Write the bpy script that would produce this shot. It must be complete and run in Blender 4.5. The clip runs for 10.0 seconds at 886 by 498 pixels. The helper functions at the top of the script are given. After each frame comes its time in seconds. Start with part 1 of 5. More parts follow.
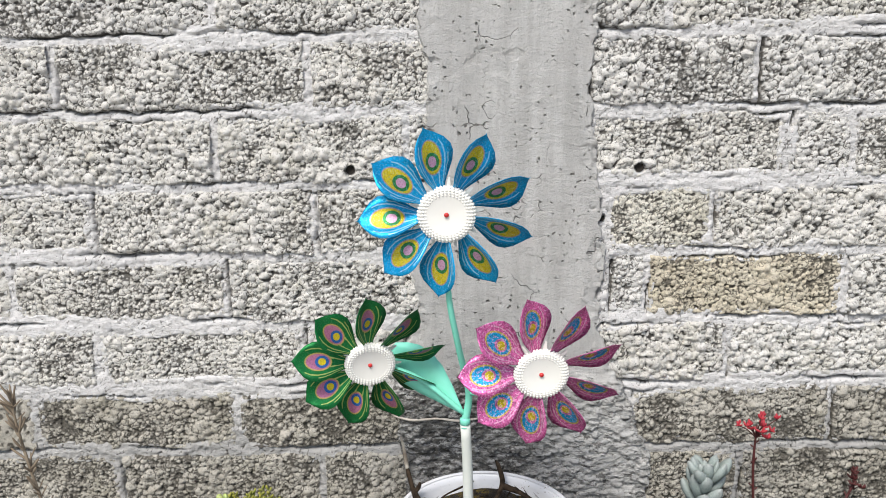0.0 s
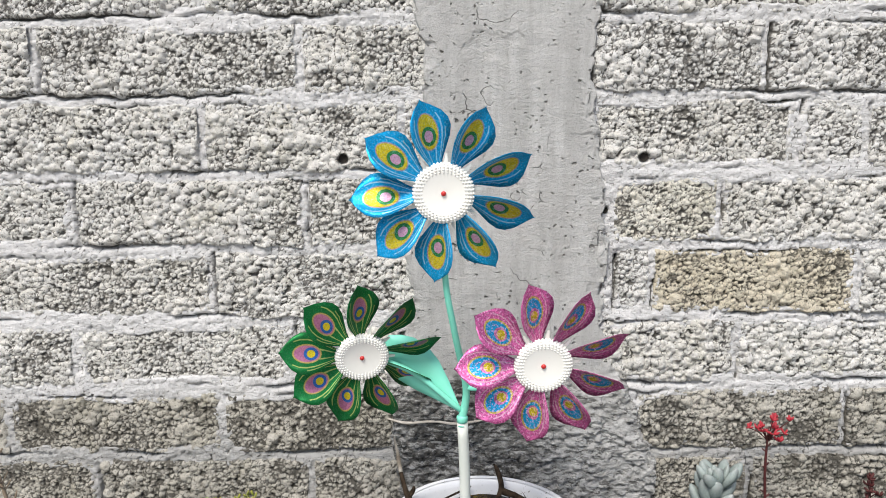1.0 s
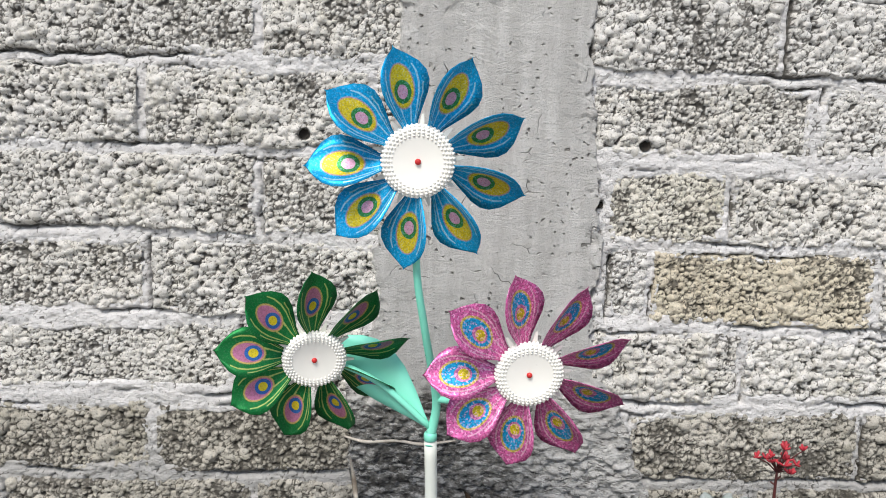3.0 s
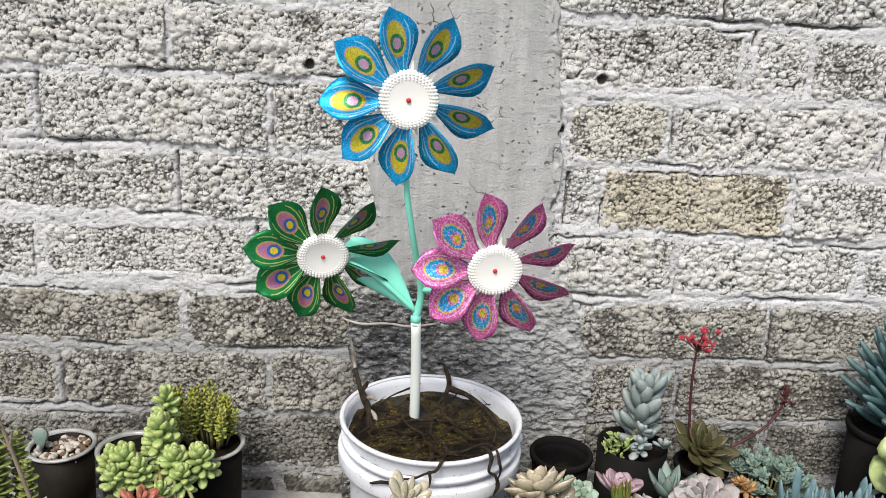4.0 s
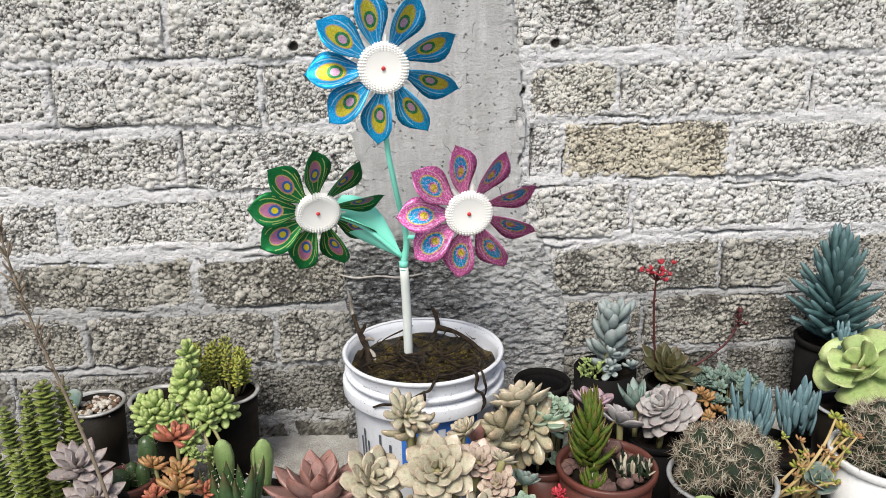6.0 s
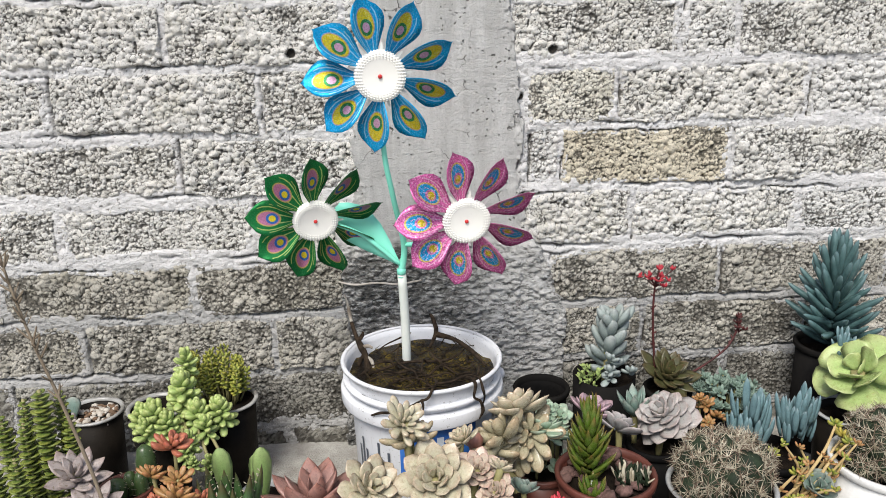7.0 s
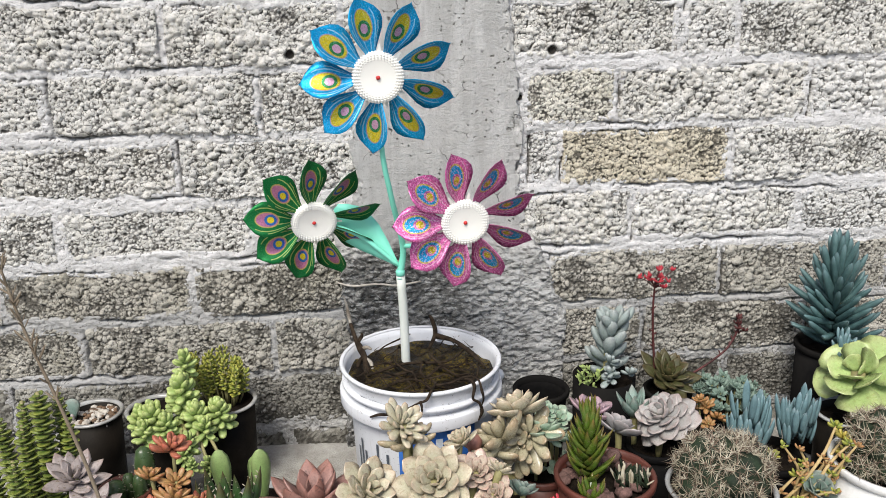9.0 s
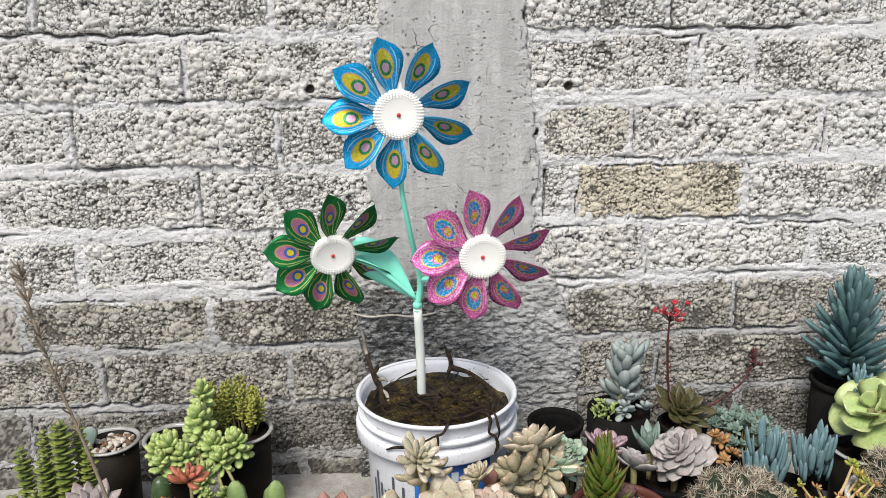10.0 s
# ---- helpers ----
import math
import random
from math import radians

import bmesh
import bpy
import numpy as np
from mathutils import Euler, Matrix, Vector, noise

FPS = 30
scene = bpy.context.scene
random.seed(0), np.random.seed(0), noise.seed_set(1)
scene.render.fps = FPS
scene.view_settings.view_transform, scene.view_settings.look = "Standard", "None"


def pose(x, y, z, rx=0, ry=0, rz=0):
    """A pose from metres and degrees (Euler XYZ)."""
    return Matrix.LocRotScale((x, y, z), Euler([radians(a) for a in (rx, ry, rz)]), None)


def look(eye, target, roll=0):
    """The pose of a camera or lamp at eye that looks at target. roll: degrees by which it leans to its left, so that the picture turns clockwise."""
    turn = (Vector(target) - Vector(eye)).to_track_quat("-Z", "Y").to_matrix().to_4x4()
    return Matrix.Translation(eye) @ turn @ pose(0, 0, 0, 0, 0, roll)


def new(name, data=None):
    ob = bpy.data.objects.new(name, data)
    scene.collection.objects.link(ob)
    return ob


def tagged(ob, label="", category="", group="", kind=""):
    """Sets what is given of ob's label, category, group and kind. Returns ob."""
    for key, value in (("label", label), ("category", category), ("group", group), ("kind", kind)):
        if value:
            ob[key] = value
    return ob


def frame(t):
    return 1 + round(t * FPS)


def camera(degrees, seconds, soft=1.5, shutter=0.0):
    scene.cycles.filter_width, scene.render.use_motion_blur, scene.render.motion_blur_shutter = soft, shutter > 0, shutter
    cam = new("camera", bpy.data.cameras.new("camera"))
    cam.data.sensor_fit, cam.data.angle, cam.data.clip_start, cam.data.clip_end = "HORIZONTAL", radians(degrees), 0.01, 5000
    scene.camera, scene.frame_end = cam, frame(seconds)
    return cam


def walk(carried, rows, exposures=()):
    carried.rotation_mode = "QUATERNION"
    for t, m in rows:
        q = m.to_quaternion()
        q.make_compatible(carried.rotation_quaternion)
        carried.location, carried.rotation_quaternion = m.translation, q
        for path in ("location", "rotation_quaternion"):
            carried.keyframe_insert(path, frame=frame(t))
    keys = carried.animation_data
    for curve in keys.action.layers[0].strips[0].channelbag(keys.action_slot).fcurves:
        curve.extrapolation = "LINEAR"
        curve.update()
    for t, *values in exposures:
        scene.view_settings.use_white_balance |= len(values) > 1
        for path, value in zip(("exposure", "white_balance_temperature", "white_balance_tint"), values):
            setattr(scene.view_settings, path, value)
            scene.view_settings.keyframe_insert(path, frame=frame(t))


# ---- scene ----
cam = camera(59.0, 10.0, soft=0.5)
PATH = [
    (0, (0.05, -1.409, 1.044), (0.04, 0.539, 0.591), -0.8),
    (0.5, (0.055, -1.375, 0.991), (0.062, 0.592, 0.633), -0.9),
    (1, (0.047, -1.363, 0.968), (0.05, 0.6, 0.587), -0.5),
    (1.5, (0.034, -1.357, 0.946), (0.029, 0.604, 0.551), 1.3),
    (2, (0.011, -1.287, 0.925), (0.004, 0.689, 0.614), 1.7),
    (2.5, (0.027, -1.216, 0.885), (0.041, 0.767, 0.626), 1.6),
    (2.7, (0.046, -1.2, 0.874), (0.086, 0.781, 0.602), 1.5),
    (3.8, (0.051, -1.335, 0.941), (0.174, 0.597, 0.438), 3.1),
    (4, (0.039, -1.422, 0.954), (0.16, 0.492, 0.388), 3.0),
    (4.5, (0.058, -1.595, 0.995), (0.229, 0.305, 0.394), 1.1),
    (5, (0.067, -1.605, 0.939), (0.283, 0.303, 0.379), -0.1),
    (5.5, (0.041, -1.607, 0.934), (0.2, 0.296, 0.339), -0.3),
    (7, (0.049, -1.602, 0.945), (0.194, 0.303, 0.357), -0.9),
    (7.5, (0.052, -1.599, 0.943), (0.196, 0.307, 0.354), -1.0),
    (8, (0.056, -1.599, 0.946), (0.199, 0.307, 0.358), -1.0),
    (8.5, (0.057, -1.598, 0.947), (0.197, 0.308, 0.357), -1.0),
    (9, (0.055, -1.599, 0.947), (0.195, 0.307, 0.358), -1.0),
    (9.5, (0.05, -1.6, 0.958), (0.193, 0.314, 0.397), -1.0),
    (10, (0.04, -1.606, 0.97), (0.159, 0.318, 0.437), -0.7),
]
walk(cam, [(t, look(eye, target, roll)) for t, eye, target, roll in PATH])
SKY, SUN = 0.15, 3.8
S_BASE, S_MID, S_JOINT = (0.082, -0.200, 0.290), (0.080, -0.215, 0.385), (0.076, -0.230, 0.482)
S_FORK, S_BEND, S_TOP = (0.082, -0.238, 0.535), (0.064, -0.285, 0.638), (0.051, -0.312, 0.730)
C_BLUE, C_GREEN, C_PINK = (0.050, -0.329, 0.844), (-0.075, -0.237, 0.588), (0.188, -0.309, 0.597)
F_BLUE, F_GREEN, F_PINK, TWIST = (0, -7), (10, -16), (2, -9), 37

# ---- light ----
world = bpy.data.worlds.new("overcast_sky")
scene.world = world
world.use_nodes = True
wn = world.node_tree
sky = wn.nodes.new("ShaderNodeTexSky")
sky.sky_type, sky.sun_disc = "NISHITA", False
sky.sun_elevation, sky.sun_rotation = radians(58), radians(200)
sky.air_density, sky.dust_density, sky.ozone_density = 1.0, 3.0, 1.0
background = wn.nodes["Background"]
background.inputs["Strength"].default_value = SKY
wn.links.new(sky.outputs["Color"], background.inputs["Color"])
sun_data = bpy.data.lights.new("sun", "SUN")
sun_data.energy, sun_data.angle, sun_data.color = SUN, radians(22), (1.0, 0.975, 0.915)
sun_lamp = new("sun", sun_data)
sun_lamp.matrix_world = look((-1.0, -2.7, 3.9), (0.1, 0, 0.3))


# ---- materials ----
class Nodes:
    """A small helper round one node tree."""

    def __init__(self, name):
        self.mat = bpy.data.materials.new(name)
        self.mat.use_nodes = True
        self.tree = self.mat.node_tree
        self.bsdf = self.tree.nodes["Principled BSDF"]

    def put(self, target, value):
        if isinstance(value, bpy.types.NodeSocket):
            self.tree.links.new(value, target)
        elif isinstance(value, tuple) and len(value) == 3 and target.type == "RGBA":
            target.default_value = (*value, 1)
        else:
            target.default_value = value

    def coord(self, kind="Object"):
        return self.tree.nodes.new("ShaderNodeTexCoord").outputs[kind]

    def place(self):
        return self.tree.nodes.new("ShaderNodeNewGeometry").outputs["Position"]

    def rand(self):
        return self.tree.nodes.new("ShaderNodeObjectInfo").outputs["Random"]

    def noise(self, vector, scale, detail=4.0, rough=0.6):
        n = self.tree.nodes.new("ShaderNodeTexNoise")
        self.put(n.inputs["Vector"], vector)
        n.inputs["Scale"].default_value, n.inputs["Detail"].default_value, n.inputs["Roughness"].default_value = scale, detail, rough
        return n.outputs["Fac"]

    def cells(self, vector, scale, output="Distance", feature="F1"):
        n = self.tree.nodes.new("ShaderNodeTexVoronoi")
        n.feature = feature
        self.put(n.inputs["Vector"], vector)
        n.inputs["Scale"].default_value = scale
        return n.outputs[output]

    def field(self, name):
        n = self.tree.nodes.new("ShaderNodeAttribute")
        n.attribute_name = name
        return n.outputs["Fac"]

    def ramp(self, value, low, high, out_low=0.0, out_high=1.0):
        n = self.tree.nodes.new("ShaderNodeMapRange")
        for key, v in zip(("Value", "From Min", "From Max", "To Min", "To Max"), (value, low, high, out_low, out_high)):
            self.put(n.inputs[key], v)
        return n.outputs["Result"]

    def bend(self, vector, scale, amount):
        """The vector pushed about by a noise, to break up straight cell edges."""
        n = self.tree.nodes.new("ShaderNodeTexNoise")
        self.put(n.inputs["Vector"], vector)
        n.inputs["Scale"].default_value = scale
        m = self.tree.nodes.new("ShaderNodeVectorMath")
        m.operation = "MULTIPLY_ADD"
        self.put(m.inputs[0], n.outputs["Color"]), self.put(m.inputs[2], vector)
        m.inputs[1].default_value = (amount, amount, amount)
        return m.outputs[0]

    def calc(self, op, a, b=0.0):
        n = self.tree.nodes.new("ShaderNodeMath")
        n.operation = op
        self.put(n.inputs[0], a), self.put(n.inputs[1], b)
        return n.outputs[0]

    def mix(self, fac, a, b, how="MIX"):
        n = self.tree.nodes.new("ShaderNodeMix")
        n.data_type, n.blend_type = "RGBA", how
        self.put(n.inputs[0], fac), self.put(n.inputs[6], a), self.put(n.inputs[7], b)
        return n.outputs[2]

    def split(self, vector):
        n = self.tree.nodes.new("ShaderNodeSeparateXYZ")
        self.put(n.inputs[0], vector)
        return n.outputs

    def stretch(self, vector, x, y, z, lx=0.0, ly=0.0, lz=0.0):
        n = self.tree.nodes.new("ShaderNodeMapping")
        self.put(n.inputs["Vector"], vector)
        n.inputs["Scale"].default_value, n.inputs["Location"].default_value = (x, y, z), (lx, ly, lz)
        return n.outputs[0]

    def bump(self, height, strength, distance):
        n = self.tree.nodes.new("ShaderNodeBump")
        n.inputs["Strength"].default_value, n.inputs["Distance"].default_value = strength, distance
        self.put(n.inputs["Height"], height)
        self.put(self.bsdf.inputs["Normal"], n.outputs["Normal"])

    def done(self, colour, rough=0.6, metal=0.0, spec=0.4):
        for key, v in (("Base Color", colour), ("Roughness", rough), ("Metallic", metal), ("Specular IOR Level", spec)):
            self.put(self.bsdf.inputs[key], v)
        return self.mat


def plain(name, colour, second, rough=0.5, scale=60.0, relief=0.0005, metal=0.0, spec=0.4, amount=1.0):
    """A surface with coarse and fine variation between two colours and a fine relief."""
    n = Nodes(name)
    p = n.place()
    big, fine = n.noise(p, scale * 0.25), n.noise(p, scale * 4)
    c = n.mix(n.ramp(big, 0.35, 0.65, 0, amount), colour, second)
    c = n.mix(n.ramp(fine, 0.3, 0.7, 0.0, 0.35), c, second)
    n.bump(fine, 0.6, relief)
    return n.done(c, n.ramp(fine, 0.3, 0.7, rough - 0.08, rough + 0.08), metal, spec)


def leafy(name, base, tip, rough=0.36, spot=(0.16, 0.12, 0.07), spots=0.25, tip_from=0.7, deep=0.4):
    """A succulent leaf: a base colour that turns to the tip's, painted shade at its foot, a pale bloom and small brown
    marks.
    """
    n = Nodes(name)
    local, p = n.coord(), n.place()
    along = n.split(local)[0]
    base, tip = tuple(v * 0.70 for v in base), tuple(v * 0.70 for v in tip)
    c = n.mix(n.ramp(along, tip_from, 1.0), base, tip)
    # shade low between the leaves, put into the colour; deep sets its strength
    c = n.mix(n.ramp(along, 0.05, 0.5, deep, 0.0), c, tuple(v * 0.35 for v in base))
    margin = n.ramp(n.calc("ABSOLUTE", n.split(local)[1]), 0.10, 0.26, 0.0, 0.55)
    c = n.mix(margin, c, tip)
    lighter = tuple(min(1.0, v * 1.5 + 0.03) for v in base)
    c = n.mix(n.ramp(n.noise(p, 55), 0.42, 0.7, 0, 0.5), c, lighter)
    c = n.mix(n.ramp(n.rand(), 0, 1, 0, 0.35), c, tuple(v * 0.7 for v in base))
    c = n.mix(n.ramp(n.noise(p, 190, 3), 0.60, 0.66, 0, spots * 1.4), c, spot)
    grain = n.noise(p, 420, 4, 0.7)
    c = n.mix(n.ramp(grain, 0.5, 0.72, 0, 0.45), c, tuple(v * 0.45 for v in base))
    c = n.mix(n.ramp(n.noise(p, 90, 4, 0.7), 0.55, 0.75, 0, spots), c, tuple(v * 0.5 + 0.02 for v in spot))
    n.bump(grain, 0.5, 0.0006)
    n.bsdf.inputs["Subsurface Weight"].default_value = 0.0
    return n.done(c, n.ramp(n.noise(p, 120), 0.3, 0.7, rough - 0.12, rough + 0.12), 0.0, 0.5)


def binder_shade(n, p, base, fine, strength=0.85):
    """Shade painted over the porous binder between the pale stones, where the mesh's joint field is low."""
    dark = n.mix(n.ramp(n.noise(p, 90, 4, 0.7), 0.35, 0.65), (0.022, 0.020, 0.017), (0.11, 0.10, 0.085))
    # joint field roughened by noise; its low values take the painted crease shade
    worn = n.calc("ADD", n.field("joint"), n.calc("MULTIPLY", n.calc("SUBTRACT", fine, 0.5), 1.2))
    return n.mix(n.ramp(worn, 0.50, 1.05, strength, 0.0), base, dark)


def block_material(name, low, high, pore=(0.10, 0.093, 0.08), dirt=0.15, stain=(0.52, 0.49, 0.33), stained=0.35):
    n = Nodes(name)
    p = n.place()
    base = n.mix(n.ramp(n.noise(p, 7, 3), 0.35, 0.65), low, high)
    base = n.mix(n.ramp(n.rand(), 0, 1, 0, 0.25), base, tuple(v * k for v, k in zip(low, (0.92, 0.88, 0.80))))
    tone = n.split(n.cells(n.bend(p, 40, 0.010), 85, "Color"))
    base = n.mix(n.ramp(tone[0], 0, 1, 0, 0.35), base, tuple(min(0.9, v * 1.2) for v in high))
    base = n.mix(n.ramp(tone[1], 0.6, 1, 0, 0.22), base, tuple(v * 0.72 for v in low))
    base = n.mix(n.calc("MULTIPLY", n.ramp(n.noise(p, 11, 4), 0.50, 0.70), n.ramp(n.noise(p, 70, 3), 0.40, 0.62, 0, stained)), base, stain)
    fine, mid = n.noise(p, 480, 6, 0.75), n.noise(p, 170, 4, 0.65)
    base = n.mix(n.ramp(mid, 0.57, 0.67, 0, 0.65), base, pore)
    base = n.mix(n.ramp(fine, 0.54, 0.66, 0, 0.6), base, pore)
    base = n.mix(n.ramp(n.noise(p, 16, 5, 0.7), 0.55, 0.75, 0, dirt), base, (0.16, 0.148, 0.125))
    base = binder_shade(n, p, base, fine)
    n.bump(n.calc("SUBTRACT", 1.0, n.calc("ADD", mid, n.calc("MULTIPLY", fine, 0.6))), 1.0, 0.007)
    return n.done(base, 0.92, 0.0, 0.15)


def mortar_material(name, low, high, damp=(0.34, 0.335, 0.32)):
    n = Nodes(name)
    p = n.place()
    flat = n.stretch(p, 1.0, 1.0, 1.35)
    base = n.mix(n.ramp(n.noise(flat, 9, 4), 0.35, 0.65), low, high)
    base = n.mix(n.ramp(n.noise(p, 60, 5, 0.7), 0.58, 0.78, 0, 0.35), base, damp)
    base = n.mix(n.ramp(n.noise(flat, 420, 6, 0.75), 0.55, 0.68, 0, 0.5), base, (0.17, 0.162, 0.15))
    base = n.mix(n.ramp(n.noise(p, 130, 4, 0.65), 0.60, 0.72, 0, 0.55), base, (0.12, 0.113, 0.10))
    rise = n.calc("ADD", n.split(p)[2], n.calc("MULTIPLY", n.noise(p, 6, 4), 0.16))
    base = n.mix(n.ramp(rise, 0.42, 0.54, 0.62, 0.0), base, damp)
    fine = n.noise(flat, 260, 6, 0.7)
    base = binder_shade(n, p, base, fine, 0.75)
    n.bump(n.calc("ADD", fine, n.noise(flat, 70, 4)), 1.0, 0.007)
    return n.done(base, 0.9, 0.0, 0.2)


def column_material():
    n = Nodes("cast_concrete")
    p = n.place()
    x, _, z = n.split(p)
    streak, level = n.stretch(p, 1.0, 1.0, 0.12), n.stretch(p, 0.16, 1.0, 1.0)
    base = n.mix(n.ramp(n.noise(streak, 40, 6, 0.7), 0.40, 0.62), (0.52, 0.515, 0.50), (0.66, 0.655, 0.64))
    base = n.mix(n.ramp(n.noise(level, 150, 5, 0.7), 0.50, 0.68, 0, 0.22), base, (0.46, 0.452, 0.43))
    base = n.mix(n.ramp(n.noise(p, 8, 5, 0.65), 0.45, 0.7, 0, 0.6), base, (0.57, 0.56, 0.545))
    base = n.mix(n.ramp(n.noise(p, 14, 6, 0.75), 0.60, 0.68, 0, 0.35), base, (0.36, 0.352, 0.335))
    pits = n.ramp(n.cells(n.bend(p, 60, 0.016), 80), 0.12, 0.24, 1.0, 0.0)
    pits = n.calc("MULTIPLY", pits, n.ramp(n.noise(p, 17, 3), 0.50, 0.58))
    base = n.mix(n.calc("MULTIPLY", pits, 0.75), base, (0.12, 0.113, 0.10))
    hair = n.calc("MULTIPLY", n.ramp(n.cells(n.bend(p, 26, 0.05), 17, "Distance", "DISTANCE_TO_EDGE"), 0.004, 0.016, 1.0, 0.0), n.ramp(n.noise(p, 13, 3), 0.56, 0.62))
    base = n.mix(n.calc("MULTIPLY", hair, 0.8), base, (0.13, 0.125, 0.115))
    # the foot: dark damp cement with pale crusts, paler towards one side
    rise = n.calc("ADD", z, n.calc("MULTIPLY", n.noise(p, 9, 5), 0.14))
    foot = n.ramp(rise, 0.515, 0.535, 1.0, 0.0)
    side = n.ramp(n.calc("ADD", x, n.calc("MULTIPLY", n.noise(p, 11, 4), 0.16)), 0.26, 0.36)
    damp = n.mix(n.ramp(n.noise(p, 21, 5, 0.7), 0.38, 0.62), (0.10, 0.098, 0.092), (0.33, 0.325, 0.31))
    damp = n.mix(side, damp, n.mix(n.ramp(n.noise(p, 25, 4, 0.7), 0.4, 0.62), (0.50, 0.495, 0.48), (0.70, 0.695, 0.68)))
    crust = n.noise(n.stretch(p, 0.55, 1.0, 1.7), 85, 6, 0.72)
    damp = n.mix(n.ramp(crust, 0.51, 0.57, 0.0, 0.8), damp, (0.66, 0.655, 0.64))
    damp = n.mix(n.ramp(crust, 0.46, 0.40, 0.0, 0.8), damp, (0.075, 0.072, 0.066))
    base = n.mix(foot, base, damp)
    fine = n.noise(p, 380, 6, 0.75)
    base = n.mix(n.ramp(fine, 0.54, 0.68, 0, 0.5), base, (0.22, 0.215, 0.20))
    n.bump(n.calc("ADD", n.calc("MULTIPLY", n.calc("MULTIPLY", crust, foot), 2.0), n.calc("SUBTRACT", n.calc("ADD", fine, n.calc("ADD", n.noise(p, 45, 4), n.calc("MULTIPLY", n.noise(level, 110, 4), 0.35))), n.calc("MULTIPLY", n.calc("ADD", pits, hair), 2.0))), 1.0, 0.006)
    return n.done(base, 0.85, 0.0, 0.25)


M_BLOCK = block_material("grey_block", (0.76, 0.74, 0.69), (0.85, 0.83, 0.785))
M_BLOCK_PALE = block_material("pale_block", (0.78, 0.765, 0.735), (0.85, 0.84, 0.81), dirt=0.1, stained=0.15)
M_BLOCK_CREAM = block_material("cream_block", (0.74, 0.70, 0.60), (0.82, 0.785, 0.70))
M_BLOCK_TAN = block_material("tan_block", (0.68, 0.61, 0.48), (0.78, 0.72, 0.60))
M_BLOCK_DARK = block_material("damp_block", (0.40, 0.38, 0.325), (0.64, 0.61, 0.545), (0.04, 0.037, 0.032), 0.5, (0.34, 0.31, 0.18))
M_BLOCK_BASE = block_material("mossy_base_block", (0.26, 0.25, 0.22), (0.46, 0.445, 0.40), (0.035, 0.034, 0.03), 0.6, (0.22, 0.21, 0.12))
M_MORTAR = mortar_material("mortar", (0.76, 0.75, 0.745), (0.86, 0.85, 0.845))
M_COLUMN = column_material()
M_GROUND = plain("concrete_ground", (0.46, 0.45, 0.42), (0.25, 0.235, 0.21), 0.9, 60, 0.010)
M_HOLE = plain("hole_dark", (0.02, 0.018, 0.015), (0.03, 0.025, 0.02), 0.95, 60)
def bucket_material():
    n = Nodes("white_bucket_plastic")
    p = n.place()
    base = n.mix(n.ramp(n.noise(p, 9, 4), 0.4, 0.65, 0, 0.7), (0.66, 0.67, 0.70), (0.56, 0.57, 0.59))
    specks = n.calc("MULTIPLY", n.ramp(n.noise(p, 260, 3), 0.63, 0.68), n.ramp(n.noise(p, 18, 3), 0.42, 0.6))
    base = n.mix(n.calc("MULTIPLY", specks, 0.85), base, (0.10, 0.08, 0.06))
    runs = n.ramp(n.noise(n.stretch(p, 1, 1, 0.12), 70, 4), 0.60, 0.72, 0, 0.45)
    base = n.mix(runs, base, (0.38, 0.36, 0.33))
    n.bump(n.noise(p, 90, 3), 0.2, 0.0008)
    return n.done(base, n.ramp(specks, 0, 1, 0.3, 0.8), 0.0, 0.45)


M_BUCKET = bucket_material()
M_LABEL = plain("blue_print", (0.02, 0.10, 0.42), (0.04, 0.17, 0.52), 0.4, 80, 0.0001)
M_LABEL_WHITE = plain("white_print", (0.72, 0.75, 0.8), (0.55, 0.62, 0.72), 0.45, 120, 0.0001)
M_LABEL_DARK = plain("black_print", (0.05, 0.06, 0.08), (0.10, 0.11, 0.13), 0.45, 120, 0.0001)
M_SOIL = plain("wet_soil", (0.022, 0.016, 0.011), (0.006, 0.004, 0.003), 0.85, 170, 0.012, spec=0.1)
def mud_material():
    n = Nodes("wet_mossy_mud")
    p = n.place()
    base = n.mix(n.ramp(n.noise(p, 160, 5, 0.7), 0.40, 0.66), (0.005, 0.004, 0.003), (0.022, 0.014, 0.007))
    moss = n.calc("MULTIPLY", n.ramp(n.noise(p, 22, 3), 0.42, 0.56), n.ramp(n.noise(p, 230, 4, 0.7), 0.48, 0.58))
    base = n.mix(n.calc("MULTIPLY", moss, 0.9), base, (0.22, 0.16, 0.035))
    n.bump(n.noise(p, 200, 5, 0.7), 1.0, 0.010)
    return n.done(base, n.ramp(moss, 0, 1, 0.28, 0.8), 0.0, 0.18)


M_MOSS = mud_material()
M_ROOT = plain("dead_root", (0.006, 0.004, 0.003), (0.060, 0.042, 0.028), 0.75, 330, 0.010, spec=0.12)
M_TWIG_PALE = plain("bleached_twig", (0.45, 0.42, 0.36), (0.15, 0.12, 0.09), 0.8, 120, 0.003)
M_BLACK_POT = plain("black_plastic", (0.006, 0.006, 0.0065), (0.014, 0.013, 0.012), 0.75, 40, 0.0004, spec=0.03)
M_BROWN_POT = plain("red_brown_plastic", (0.13, 0.040, 0.028), (0.09, 0.030, 0.022), 0.45, 40, 0.0003)
M_WHITE_POT = plain("white_plastic_pot", (0.72, 0.72, 0.71), (0.58, 0.57, 0.54), 0.4, 40, 0.0003)
M_GREY_POT = plain("cloudy_plastic", (0.40, 0.41, 0.42), (0.24, 0.24, 0.23), 0.3, 50, 0.0003, spec=0.5)
